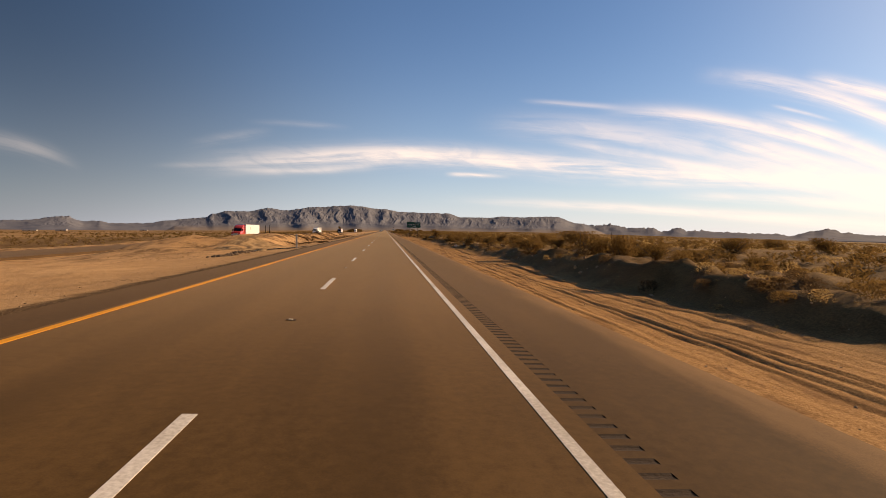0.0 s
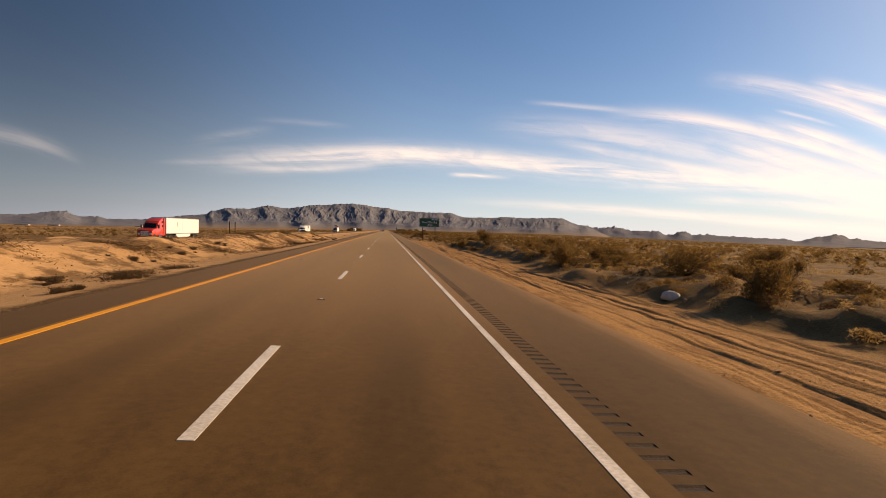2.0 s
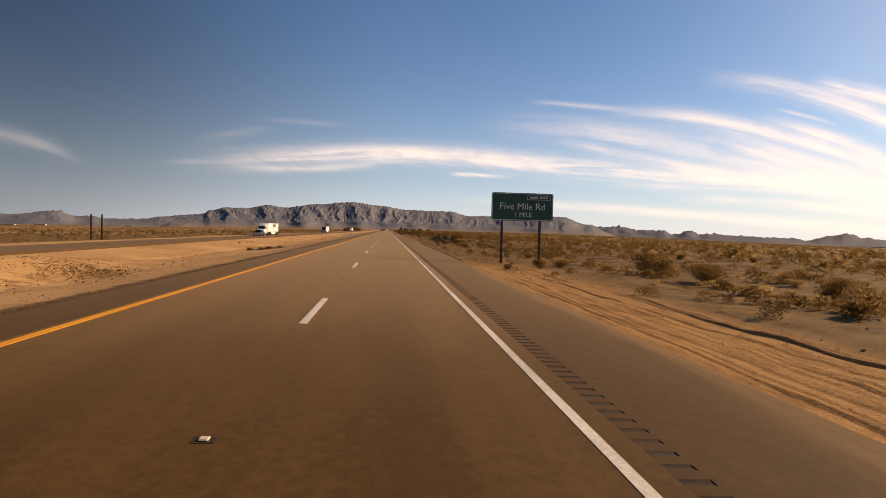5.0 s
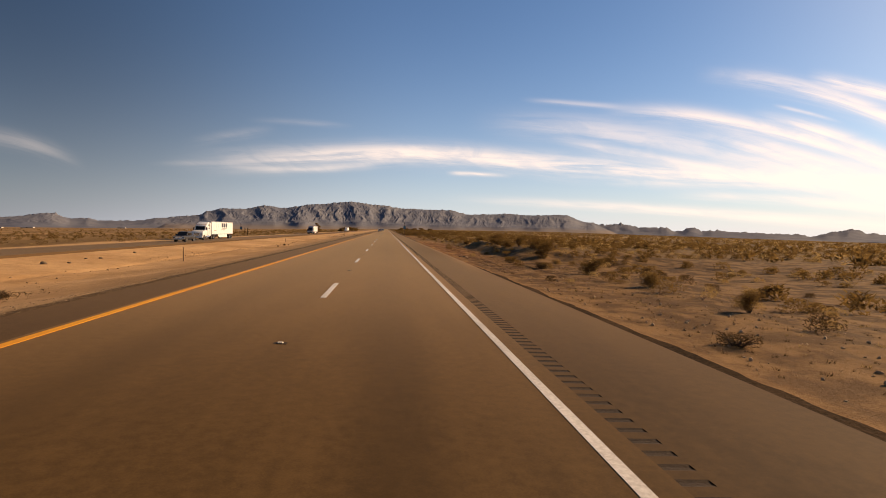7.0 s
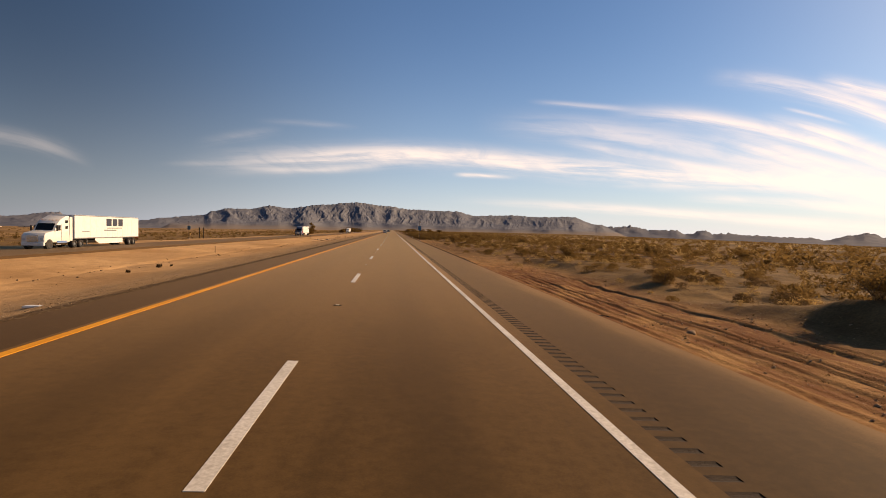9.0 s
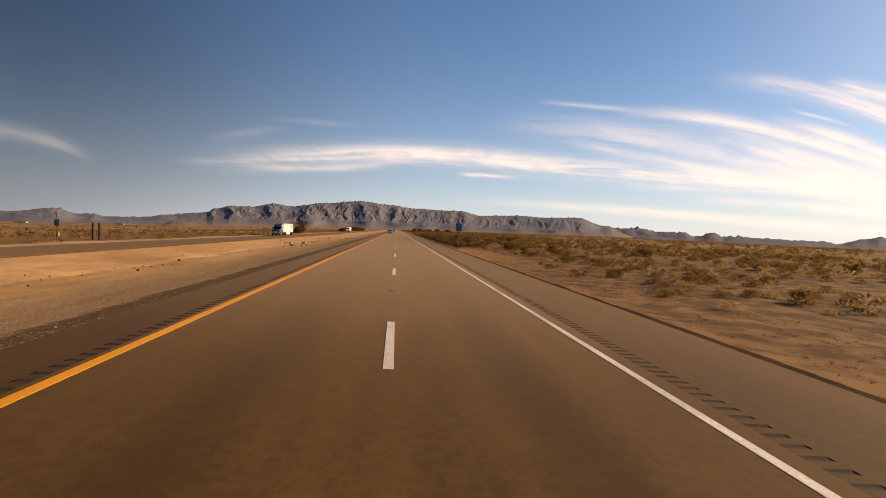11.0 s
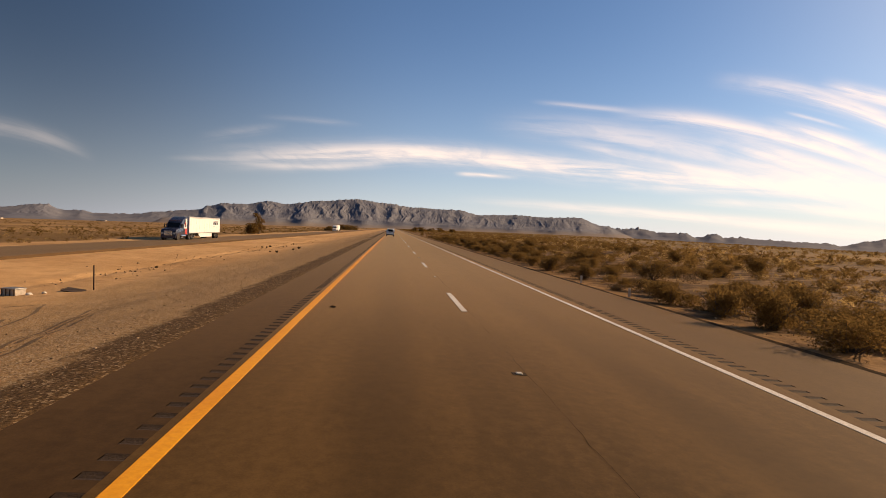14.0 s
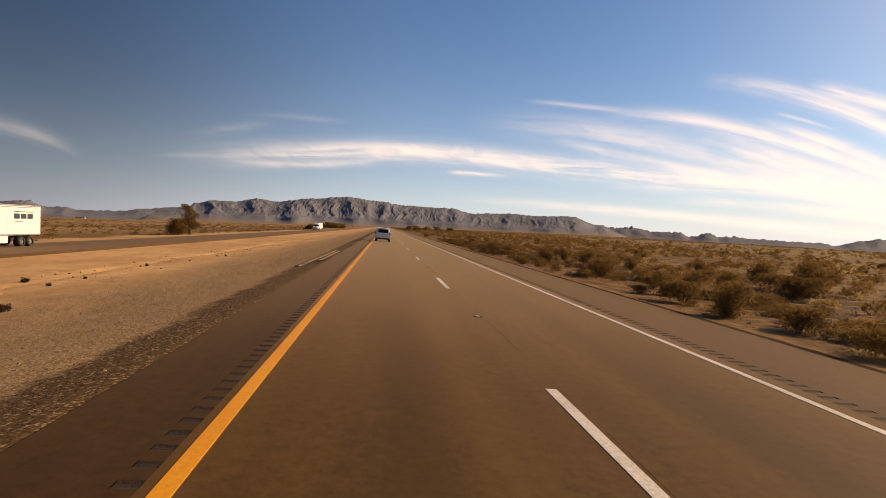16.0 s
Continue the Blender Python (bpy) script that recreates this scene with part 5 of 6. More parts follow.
def call_box(at, label, turn=0.0):
    x, y = at
    z0 = land(x, y)
    top = thing("call_box", label, "call box", (x, y, z0), turn)
    part("footing", block(-0.22, 0.22, -0.22, 0.22, -0.15, 0.06, bevel=0.03), CONCRETE, top)
    part("pole", rod(bmesh.new(), (0, 0, 0.0), (0, 0, 4.25), 0.055, 0.05, 12), RUST_STEEL, top, "dark steel pole")
    face = part("sign_panel", rounded_panel(-0.36, 0.36, 2.26, 3.18, -0.085, -0.065, 0.05), SIGN_BLUE, top, "blue square sign panel")
    part("panel_field", rounded_panel(-0.33, 0.33, 2.29, 3.15, -0.089, -0.085, 0.04), SIGN_BLUE, face)
    for z, w, h in ((2.98, 0.40, 0.09), (2.80, 0.46, 0.09), (2.42, 0.40, 0.08)):
        part("legend_bar", block(-w / 2, w / 2, -0.093, -0.089, z - h / 2, z + h / 2), PALE_BLUE, face)
    box_bm = block(-0.37, -0.07, -0.14, 0.14, 0.78, 1.26, bevel=0.03)
    case = part("phone_case", box_bm, CALL_YELLOW, top, "faded yellow telephone case")
    part("case_door", block(-0.35, -0.09, -0.155, -0.14, 0.82, 1.22, bevel=0.005), CALL_YELLOW, case)
    part("hood", block(-0.40, -0.05, -0.18, 0.16, 1.26, 1.30, bevel=0.01), CALL_YELLOW, case)
    part("bracket", block(-0.12, 0.0, -0.05, 0.05, 0.95, 1.05), STEEL, top)
    cell = bmesh.new()
    box(cell, -0.17, 0.17, -0.15, 0.15, -0.02, 0.02, bevel=0.008)
    cell.transform(Matrix.Translation((0.16, 0.05, 4.10)) @ Euler((radians(-12), radians(52), 0)).to_matrix().to_4x4())
    part("solar_panel", cell, SOLAR, top, "small tilted solar panel")
    part("antenna", rod(bmesh.new(), (0, 0, 4.25), (0, 0, 4.45), 0.012, 0.006, 6), STEEL, top)
    return top


call_box((7.48, 363.8), "roadside call box on a dark pole with a blue sign")
call_box((-49.5, 382.5), "roadside call box on the opposite verge", 180)


def delineator(at, height, label, mat, turn=0.0, wide=0.10):
    x, y = at
    top = thing("delineator_post", label, "marker post", (x, y, land(x, y) - 0.1), turn, "delineator posts")
    part("stake", block(-wide / 2, wide / 2, -wide / 5, wide / 5, 0, height + 0.1, bevel=wide * 0.1), mat, top)
    part("reflector", block(-wide * 0.45, wide * 0.45, -wide * 0.3, -wide / 5, height - 0.15, height + 0.06, bevel=0.003), MARK_WHITE if wide > 0.08 else mat, top, "reflector plate")


delineator((-6.06, 48.22), 1.25, "tall marker post with a pale weathered panel beside the inner shoulder", RUST_STEEL, wide=0.06)
panel = part("marker_panel", block(-0.085, 0.085, -0.05, -0.022, 0.10, 1.40, bevel=0.01), MARK_WHITE, bpy.data.objects["delineator_post"], "pale weathered marker panel")
delineator((-17.5, 244.0), 1.3, "slim wooden marker post on the median", WOOD_POST, wide=0.07)
delineator((-22.0, 318.0), 0.8, "slim wooden marker post on the median", WOOD_POST, wide=0.07)
delineator((-15.6, 409.5), 1.15, "slim dark marker post beside a drain inlet", RUST_STEEL, wide=0.06)
delineator((-24.8, 416.5), 1.1, "slim dark marker post beside a drain inlet", RUST_STEEL, wide=0.06)
delineator((7.6, 409.0), 0.35, "short white stub post at the pavement edge", MARK_WHITE)
delineator((7.5, 403.5), 0.35, "short white stub post at the pavement edge", MARK_WHITE)


def drain(at, label, w, h, turn):
    """A small sunk box of concrete with a barred mouth and a steel lid."""
    x, y = at
    top = thing("drain_inlet", label, "drain inlet", (x, y, land(x, y) - 0.2), turn)
    part("wall", block(-w / 2, w / 2, -0.12, 0.34, 0, h + 0.14, bevel=0.012), CONCRETE, top)
    part("lid", block(-w / 2 - 0.03, w / 2 + 0.03, -0.16, 0.37, h + 0.142, h + 0.19, bevel=0.008), STEEL, top, "pale steel lid")
    for i in range(4):
        x0 = -w / 2 + 0.05 + i * (w - 0.1) / 3
        part("grate_bar", block(x0 - 0.02, x0 + 0.02, -0.155, -0.122, 0.12, h + 0.14, bevel=0.004), RUST_STEEL, top, "rusty grate bar")


drain((-18.5, 408.5), "small concrete drain inlet with a barred mouth on the median", 0.80, 0.34, -20)
drain((-21.6, 410.6), "small pale concrete drain inlet with a rusty rim on the median", 0.42, 0.36, -20)
for k, (x, y, w, d, turn) in enumerate(((-22.6, 411.6, 0.75, 0.40, 12), (-16.3, 409.2, 0.90, 0.45, -8))):
    plate = part("rusty_plate", block(-w / 2, w / 2, -d / 2, d / 2, 0, 0.035, bevel=0.006), RUST_STEEL)
    plate.matrix_basis = pose(x, y, land(x, y) + 0.03, 14 if k else 20, 6, turn)
    tagged(plate, "rusty steel plate lying beside a drain inlet", "steel plate")
for k, (x, y, s) in enumerate(((-20.3, 409.3, 0.18), (-19.8, 408.9, 0.14), (-20.8, 409.9, 0.12), (-17.7, 408.4, 0.13), (-17.2, 408.6, 0.10), (-19.3, 408.4, 0.09), (-20.0, 408.2, 0.10))):
    boulder("pale broken concrete lump near a drain inlet", PALE_STONE, (x, y), s, 11.0 + 2.3 * k)


# a dark rod line, added in place of the shaded trench at the mound's foot
bm = bmesh.new()
trench_way = ((-9.5, 45.6), (-9.3, 46.9), (-9.0, 48.1), (-8.0, 49.4), (-7.3, 49.9), (-6.65, 50.4), (-6.2, 51.8), (-5.85, 53.8))
for n, (p, q) in enumerate(zip(trench_way, trench_way[1:])):
    rod(bm, (*p, land(*p) + 0.03), (*q, land(*q) + 0.03), 0.085 - 0.006 * n, 0.079 - 0.006 * n, 10)
tagged(part("trench_shade_line", bm, TYRE_TRENCH_BLACK, smooth=True), "dark line standing for a shaded trench at a sandy mound's foot", "pipe")

# slim stakes out in the scrub
for n, (x, y, h) in enumerate(((36.9, 88.4, 1.7), (38.8, 87.0, 1.9), (40.3, 84.8, 2.2), (42.3, 83.0, 1.7))):
    top = thing("wooden_stake", "tall slim dark stake standing in the desert scrub", "stake", (x, y, land(x, y) - 0.2), 15 * n, "stakes in the scrub")
    part("stake", rod(bmesh.new(), (0, 0, 0), (0.03 * n, 0, h + 0.2), 0.05, 0.035, 8), DARK_POST, top)
    part("crosspiece", block(-0.16, 0.16, -0.02, 0.02, h - 0.35, h - 0.29, bevel=0.006), DARK_POST, top)


def tyre_track(points, seed):
    """Broken flat strips, darker than the soil, marking a pressed track along a curve."""
    v, f = [], []
    last = None
    for p, q in zip(points, points[1:]):
        for i in range(24):
            t = i / 24
            x, y = p[0] + (q[0] - p[0]) * t, p[1] + (q[1] - p[1]) * t
            along = Vector((q[0] - p[0], q[1] - p[1], 0)).normalized()
            side = Vector((-along.y, along.x, 0)) * (0.055 + 0.025 * lump(x, y, 0.4, seed))
            c = Vector((x + 0.02 * lump(x, y, 0.9, seed), y, 0))
            n = len(v)
            for e in (c - side, c + side):
                v.append((e.x, e.y, land(e.x, e.y) + 0.012))
            if last is not None and lump(x, y, 0.5, seed + 3) > -0.28:
                f.append((last, last + 1, n + 1, n))
            last = n
    part("tyre_track", (v, f), TRACK, ground, "dark pressed tyre track in the gravel soil")


for k, way_ in enumerate((((-18.1, 401.7), (-15.6, 399.5), (-14.4, 400.4), (-13.6, 401.0), (-12.4, 398.6), (-11.3, 395.4), (-9.9, 391.0), (-8.2, 384.2), (-7.1, 379.9), (-6.1, 375.2)),
                          ((-15.8, 404.2), (-14.9, 405.0), (-13.2, 401.6), (-10.7, 394.7), (-9.4, 390.4), (-7.5, 382.8), (-6.8, 379.4), (-6.0, 375.2)),
                          ((-11.2, 401.2), (-8.9, 393.9), (-7.2, 387.7), (-6.4, 384.1), (-6.1, 382.2)), ((-10.6, 400.1), (-8.1, 391.8), (-6.5, 385.8), (-5.8, 382.6), (-5.6, 380.6)),
                          ((-10.0, 399.2), (-7.6, 391.0), (-6.1, 385.2), (-5.6, 382.5), (-5.4, 378.8)))):
    tyre_track(way_, 3.0 + k)


def plain_board(at, width, turn, label, z_top=3.4):
    """Two bare posts of a sign that has lost its board."""
    x, y = at
    z0 = land(x, y)
    top = thing("sign_back", label, "road sign", (x, y, z0 - 0.2), turn, "signs of the opposite carriageway")
    for s in (-1, 1):
        part("post", block(s * width / 2 - 0.11, s * width / 2 + 0.11, -0.09, 0.09, 0, z_top, bevel=0.01), DARK_POST, top, "dark wooden post")
    return top


plain_board((-49.5, 235.5), 1.8, 0, "pair of tall dark wooden sign posts beside the opposite carriageway", 4.75)
plain_board((-51.0, 395.3), 1.05, 0, "narrow pair of dark wooden sign posts beside the opposite carriageway", 3.2)

# ---- litter ----


def shred(at, length, turn, seed):
    """A torn strip of tyre tread lying on the ground."""
    rng = random.Random(seed)
    v, f = [], []
    n = 14
    for i in range(n + 1):
        t = i / n
        w = 0.09 * (0.4 + math.sin(math.pi * min(1, t + 0.05))) * rng.uniform(0.7, 1.2)
        cx, z = 0.10 * math.sin(t * 5 + seed), 0.02 + 0.06 * abs(math.sin(t * 4 + seed))
        v += [(cx - w, t * length, z), (cx + w, t * length, z * 0.7), (cx + w, t * length, z * 0.7 + 0.018), (cx - w, t * length, z + 0.018)]
    for i in range(n):
        a, b = 4 * i, 4 * i + 4
        f += [(a + k, a + (k + 1) % 4, b + (k + 1) % 4, b + k) for k in range(4)]
    f += [(3, 2, 1, 0), (4 * n, 4 * n + 1, 4 * n + 2, 4 * n + 3)]
    x, y = at
    ob = part("tyre_shred", (v, f), TYRE_TRENCH_BLACK)
    on_road = -5.0 < x < 6.85
    ob.matrix_basis = pose(x, y, (road_z(x) if on_road else land(x, y)) + 0.004, 0, 0, turn)
    tagged(ob, "torn black tyre tread lying on " + ("the asphalt" if on_road else "the gravel verge"), "tyre shred", "tyre shreds")


for k, (x, y, l, turn) in enumerate(((-5.3, 463.0, 0.9, -8), (7.2, 260.0, 0.7, 60), (8.2, 235.0, 0.6, 50))):
    shred((x, y), l, turn, 3.0 + k)


def broken_edge(points, width, height, seed):
    """A heaved ridge of old asphalt along the pavement's edge."""
    v, f = [], []
    for i, ((x0, y0), (x1, y1)) in enumerate(zip(points, points[1:])):
        for s in range(14):
            t = s / 14
            x, y = x0 + (x1 - x0) * t, y0 + (y1 - y0) * t
            x += 0.07 * lump(0, y, 0.8, seed)
            w, h = width * (0.8 + 0.7 * lump(0, y, 0.5, seed)), height * (0.75 + 0.9 * lump(0, y, 0.6, seed + 4))
            v += [(x - w / 2, y, land(x, y) - 0.02), (x - w / 4, y, land(x, y) + h), (x + w / 4, y, land(x, y) + h * 0.9), (x + w / 2, y, land(x, y) - 0.02)]
    n = len(v) // 4
    f = [(4 * i + k, 4 * i + k + 1, 4 * i + k + 5, 4 * i + k + 4) for i in range(n - 1) for k in range(3)]
    return v, f


for k, (way_, w, h) in enumerate(((((-6.0, 461.5), (-5.9, 465.0), (-5.75, 470.0), (-5.6, 476.0)), 0.22, 0.09), (((-5.45, 464.5), (-5.4, 468.0), (-5.25, 474.0)), 0.16, 0.06))):
    tagged(part("asphalt_ridge", broken_edge(way_, w, h, 3.0 + 2 * k), DARK_STONE), "brown broken asphalt ridge beside the inner shoulder", "broken asphalt")
scrap = part("paper_scrap", block(-0.22, 0.22, -0.12, 0.12, 0, 0.06, bevel=0.02), PLATE)
scrap.location = (-8.2, 261.5, land(-8.2, 261.5) - 0.01)
tagged(scrap, "crumpled white paper litter on the gravel verge", "litter")

# ---- vehicles ----


def wheel(parent, x, y, r, width, side, rim=ALLOY):
    """One road wheel: tyre with a rounded shoulder, dished rim, hub."""
    bm = bmesh.new()
    n, prof = 24, ((0.62, 0.5), (0.9, 0.5), (0.985, 0.36), (1.0, 0.2), (1.0, -0.2), (0.985, -0.36), (0.9, -0.5), (0.62, -0.5))
    ring = [[bm.verts.new((w * width, r * k * math.cos(2 * math.pi * i / n), r * k * math.sin(2 * math.pi * i / n))) for k, w in prof] for i in range(n)]
    for i in range(n):
        for j in range(len(prof) - 1):
            bm.faces.new((ring[i][j], ring[i][j + 1], ring[(i + 1) % n][j + 1], ring[(i + 1) % n][j]))
    bmesh.ops.recalc_face_normals(bm, faces=bm.faces)
    hub = thing("wheel", "", "")
    hub.parent, hub.location = parent, (x, y, r)
    part("tyre", bm, RUBBER, hub, smooth=True)
    bm = bmesh.new()
    rod(bm, (-0.3 * width, 0, 0), (0.3 * width, 0, 0), r * 0.63, r * 0.63, 20)
    rod(bm, (side * 0.28 * width, 0, 0), (side * 0.42 * width, 0, 0), r * 0.30, r * 0.2, 12)
    for k in range(5):
        a = 2 * math.pi * k / 5
        rod(bm, (side * 0.34 * width, 0, 0), (side * 0.36 * width, 0.55 * r * math.cos(a), 0.55 * r * math.sin(a)), r * 0.09, r * 0.07, 6)
    part("rim", bm, rim, hub)


def suv(at, label, paint, turn=0.0):
    """A mid-size sport utility car; its tail is at the origin and it heads along +y."""
    x, y, z = at
    car = thing("suv_car", label, "car", (x, y, z), turn)
    car.rotation_euler.y = math.atan(FALL)
    w = 0.93
    lower = ((0.10, 0.42), (0.02, 0.62), (0.0, 0.86), (0.08, 1.06), (0.9, 1.10), (3.2, 1.08), (3.7, 1.03), (4.45, 0.90), (4.62, 0.72), (4.58, 0.45), (4.3, 0.34), (0.4, 0.34))
    part("body", profile(lower, w, 0.06, lambda h: 1.0 - 0.06 * max(0.0, h - 0.85)), paint, car, smooth=True)
    cabin = ((0.14, 1.02), (0.30, 1.36), (0.44, 1.60), (0.62, 1.69), (1.6, 1.73), (2.5, 1.69), (2.85, 1.58), (3.62, 1.04))
    part("cabin", profile(cabin, w - 0.04, 0.05, lambda h: 1.0 - 0.26 * max(0.0, h - 1.02)), paint, car, smooth=True)
    v = [(-0.66, 0.155, 1.10), (0.66, 0.155, 1.10), (0.58, 0.365, 1.52), (-0.58, 0.365, 1.52)]
    glass = [(px, py - 0.028, pz) for px, py, pz in v] + [(px, py + 0.03, pz) for px, py, pz in v]
    part("rear_window", (glass, [(0, 1, 2, 3), (7, 6, 5, 4), (0, 4, 5, 1), (1, 5, 6, 2), (2, 6, 7, 3), (3, 7, 4, 0)]), GLASS, car)
    for s in (-1, 1):
        for y0, y1, y2, y3 in ((0.55, 1.35, 1.35, 0.72), (1.42, 2.28, 2.24, 1.42), (2.35, 3.2, 2.72, 2.31)):
            a, b = s * 0.882, s * 0.765
            q = [(a, y0, 1.12), (a, y1, 1.12), (b, y2, 1.56), (b, y3, 1.56)]
            q += [(px - s * 0.03, py, pz) for px, py, pz in q]
            part("side_window", (q, [(0, 1, 2, 3), (7, 6, 5, 4), (0, 4, 5, 1), (1, 5, 6, 2), (2, 6, 7, 3), (3, 7, 4, 0)]), GLASS, car)
        lamp = block(s * 0.90 - 0.14, s * 0.90 + 0.02, -0.03, 0.22, 0.88, 1.16, bevel=0.035)
        part("tail_light", lamp, TAIL_RED, car)
        part("roof_rail", rod(bmesh.new(), (s * 0.66, 0.75, 1.755), (s * 0.66, 2.5, 1.755), 0.018, None, 8), BLACK_PLASTIC, car)
        part("mirror", block(s * 0.92, s * 1.10, 3.0, 3.14, 1.08, 1.24, bevel=0.03), paint, car)
        part("headlight", block(s * 0.78 - 0.13, s * 0.78 + 0.13, 4.38, 4.58, 0.72, 0.86, bevel=0.03), CLEAR_LENS, car)
        part("bumper_reflector", block(s * 0.72 - 0.09, s * 0.72 + 0.09, -0.035, 0.0, 0.52, 0.57), TAIL_RED, car)
        wheel(car, s * 0.80, 0.85, 0.36, 0.24, s)
        wheel(car, s * 0.80, 3.62, 0.36, 0.24, s)
        for yy in (0.85, 3.62):
            bm = bmesh.new()
            rod(bm, (s * 0.70, yy, 0.38), (s * 0.938, yy, 0.38), 0.43, None, 24)
            part("wheel_arch", bm, BLACK_PLASTIC, car)
    part("rear_bumper", block(-0.90, 0.90, -0.05, 0.30, 0.44, 0.70, bevel=0.06), paint, car)
    part("bumper_skirt", block(-0.80, 0.80, -0.06, 0.25, 0.27, 0.46, bevel=0.04), BLACK_PLASTIC, car, "black lower bumper skirt")
    plate = part("licence_plate", block(-0.16, 0.16, -0.012, 0.02, 0.84, 0.99, bevel=0.005, segments=1), PLATE, car)
    part("plate_bar", block(-0.11, 0.11, -0.016, -0.012, 0.89, 0.94), INK, plate)
    part("tailgate_trim", block(-0.34, 0.34, -0.012, 0.02, 1.02, 1.055, bevel=0.008), CHROME, car)
    part("rear_spoiler", block(-0.60, 0.60, 0.30, 0.62, 1.60, 1.66, bevel=0.025), paint, car)
    part("brake_light", block(-0.14, 0.14, 0.295, 0.31, 1.615, 1.64), TAIL_RED, car)
    part("windscreen", block(-0.62, 0.62, 0, 0.02, 0, 0.82, bevel=0.005), GLASS, car).matrix_basis = pose(0, 3.50, 1.12, 52, 0, 0)
    part("exhaust", rod(bmesh.new(), (0.5, -0.06, 0.31), (0.5, 0.3, 0.31), 0.035, None, 10), CHROME, car)
    return car


suv((-2.445, 503.0, road_z(-2.445)), "white sport utility car driving on the highway asphalt", WHITE_PAINT)
suv((-1.9, 655.0, road_z(-1.9)), "silver sport utility car far ahead on the highway", SILVER_PAINT)


def semi(at, label, paint, art):
    """A tractor with a sleeper cab and a long box trailer, heading along -y; the trailer's tail is at the origin."""
    x, y = at
    truck = thing("semi_truck", label, "truck", (x, y, far_road_z(y) + 0.02 * (x + 36)), 0)
    body = part("trailer_box", block(-1.3, 1.3, -16.15, 0.0, 1.12, 4.10, bevel=0.03), TRAILER_WHITE, truck, "long white box trailer")
    for s in (-1, 1):
        part("top_rail", block(s * 1.30 - 0.012, s * 1.30 + 0.012, -16.12, -0.03, 3.98, 4.08), STEEL, body)
        part("bottom_rail", block(s * 1.30 - 0.014, s * 1.30 + 0.014, -16.12, -0.03, 1.13, 1.25), STEEL, body)
        for k in range(12):
            yy = -0.7 - k * 1.34
            part("side_rib", block(s * 1.302 - 0.006, s * 1.302 + 0.006, yy - 0.03, yy + 0.03, 1.26, 3.97), TRAILER_WHITE, body)
        skirt = profile(((-11.6, 1.12), (-4.6, 1.12), (-4.6, 0.42), (-10.6, 0.42), (-11.6, 0.85)), 0.02)
        skirt.transform(Matrix.Translation((s * 1.22, 0, 0)))
        part("side_skirt", skirt, TRAILER_WHITE, truck, "white aerodynamic side skirt")
        part("rear_door", block(s * 0.64 - 0.62, s * 0.64 + 0.62, 0.0, 0.03, 1.22, 4.0, bevel=0.01), TRAILER_WHITE, body)
        part("tail_light", block(s * 1.0 - 0.16, s * 1.0 + 0.16, 0.0, 0.05, 1.02, 1.12), TAIL_RED, truck)
        for yy in (-1.55, -2.80):
            wheel(truck, s * 1.08, yy, 0.50, 0.56, s)
        for yy in (-14.9, -16.2):
            wheel(truck, s * 1.08, yy, 0.50, 0.56, s)
        wheel(truck, s * 1.08, -20.75, 0.50, 0.32, s)
        part("landing_leg", block(s * 0.85 - 0.06, s * 0.85 + 0.06, -12.9, -12.78, 0.35, 1.12), STEEL, truck)
        part("fuel_tank", rod(bmesh.new(), (s * 0.98, -19.5, 0.72), (s * 0.98, -17.6, 0.72), 0.32, None, 16), CHROME, truck)
        part("side_fairing", block(s * 1.20 - 0.03, s * 1.20 + 0.03, -17.0, -16.45, 0.9, 3.8, bevel=0.02), paint, truck)
    part("underframe", block(-0.55, 0.55, -20.9, -0.3, 0.86, 1.10, bevel=0.02), BLACK_PLASTIC, truck)
    part("rear_guard", block(-1.1, 1.1, -0.12, 0.0, 0.50, 0.60), STEEL, truck)
    cab = ((-16.9, 0.75), (-16.9, 3.95), (-17.4, 3.92), (-18.6, 3.45), (-19.15, 3.0), (-19.75, 2.2), (-20.1, 2.08), (-21.35, 1.88), (-21.62, 1.55), (-21.66, 0.75))
    shell = part("cab", profile(cab, 1.22, 0.07, lambda h: 1.0 - 0.05 * max(0.0, h - 2.0)), paint, truck, smooth=True)
    bm = block(-0.95, 0.95, 0, 0.03, 0, 0.95, bevel=0.02)
    bm.transform(pose(0, -19.80, 2.20, -33, 0, 0))
    part("windscreen", bm, GLASS, shell)
    for s in (-1, 1):
        part("side_window", block(s * 1.20 - 0.03, s * 1.20 + 0.035, -19.5, -18.75, 2.16, 2.78, bevel=0.03), GLASS, shell)
        for zz in (2.35, 3.05):
            part("sleeper_window", block(s * 1.17 - 0.03, s * 1.17 + 0.05, -17.75, -17.3, zz, zz + 0.34, bevel=0.04), GLASS, shell)
        part("door_seam", block(s * 1.223 - 0.004, s * 1.223 + 0.004, -18.62, -18.58, 0.95, 2.9), BLACK_PLASTIC, shell)
        part("headlight", block(s * 0.95 - 0.16, s * 0.95 + 0.17, -21.70, -21.5, 1.02, 1.32, bevel=0.04), CLEAR_LENS, shell)
        part("mirror", block(s * 1.42 - 0.10, s * 1.42 + 0.10, -19.75, -19.62, 2.1, 2.75, bevel=0.03), BLACK_PLASTIC, shell)
        part("mirror_arm", rod(bmesh.new(), (s * 1.15, -19.6, 2.6), (s * 1.42, -19.68, 2.6), 0.02, None, 6), BLACK_PLASTIC, shell)
        part("step", block(s * 1.18 - 0.08, s * 1.18 + 0.06, -19.6, -18.7, 0.45, 0.55, bevel=0.015), STEEL, shell)
        arch = bmesh.new()
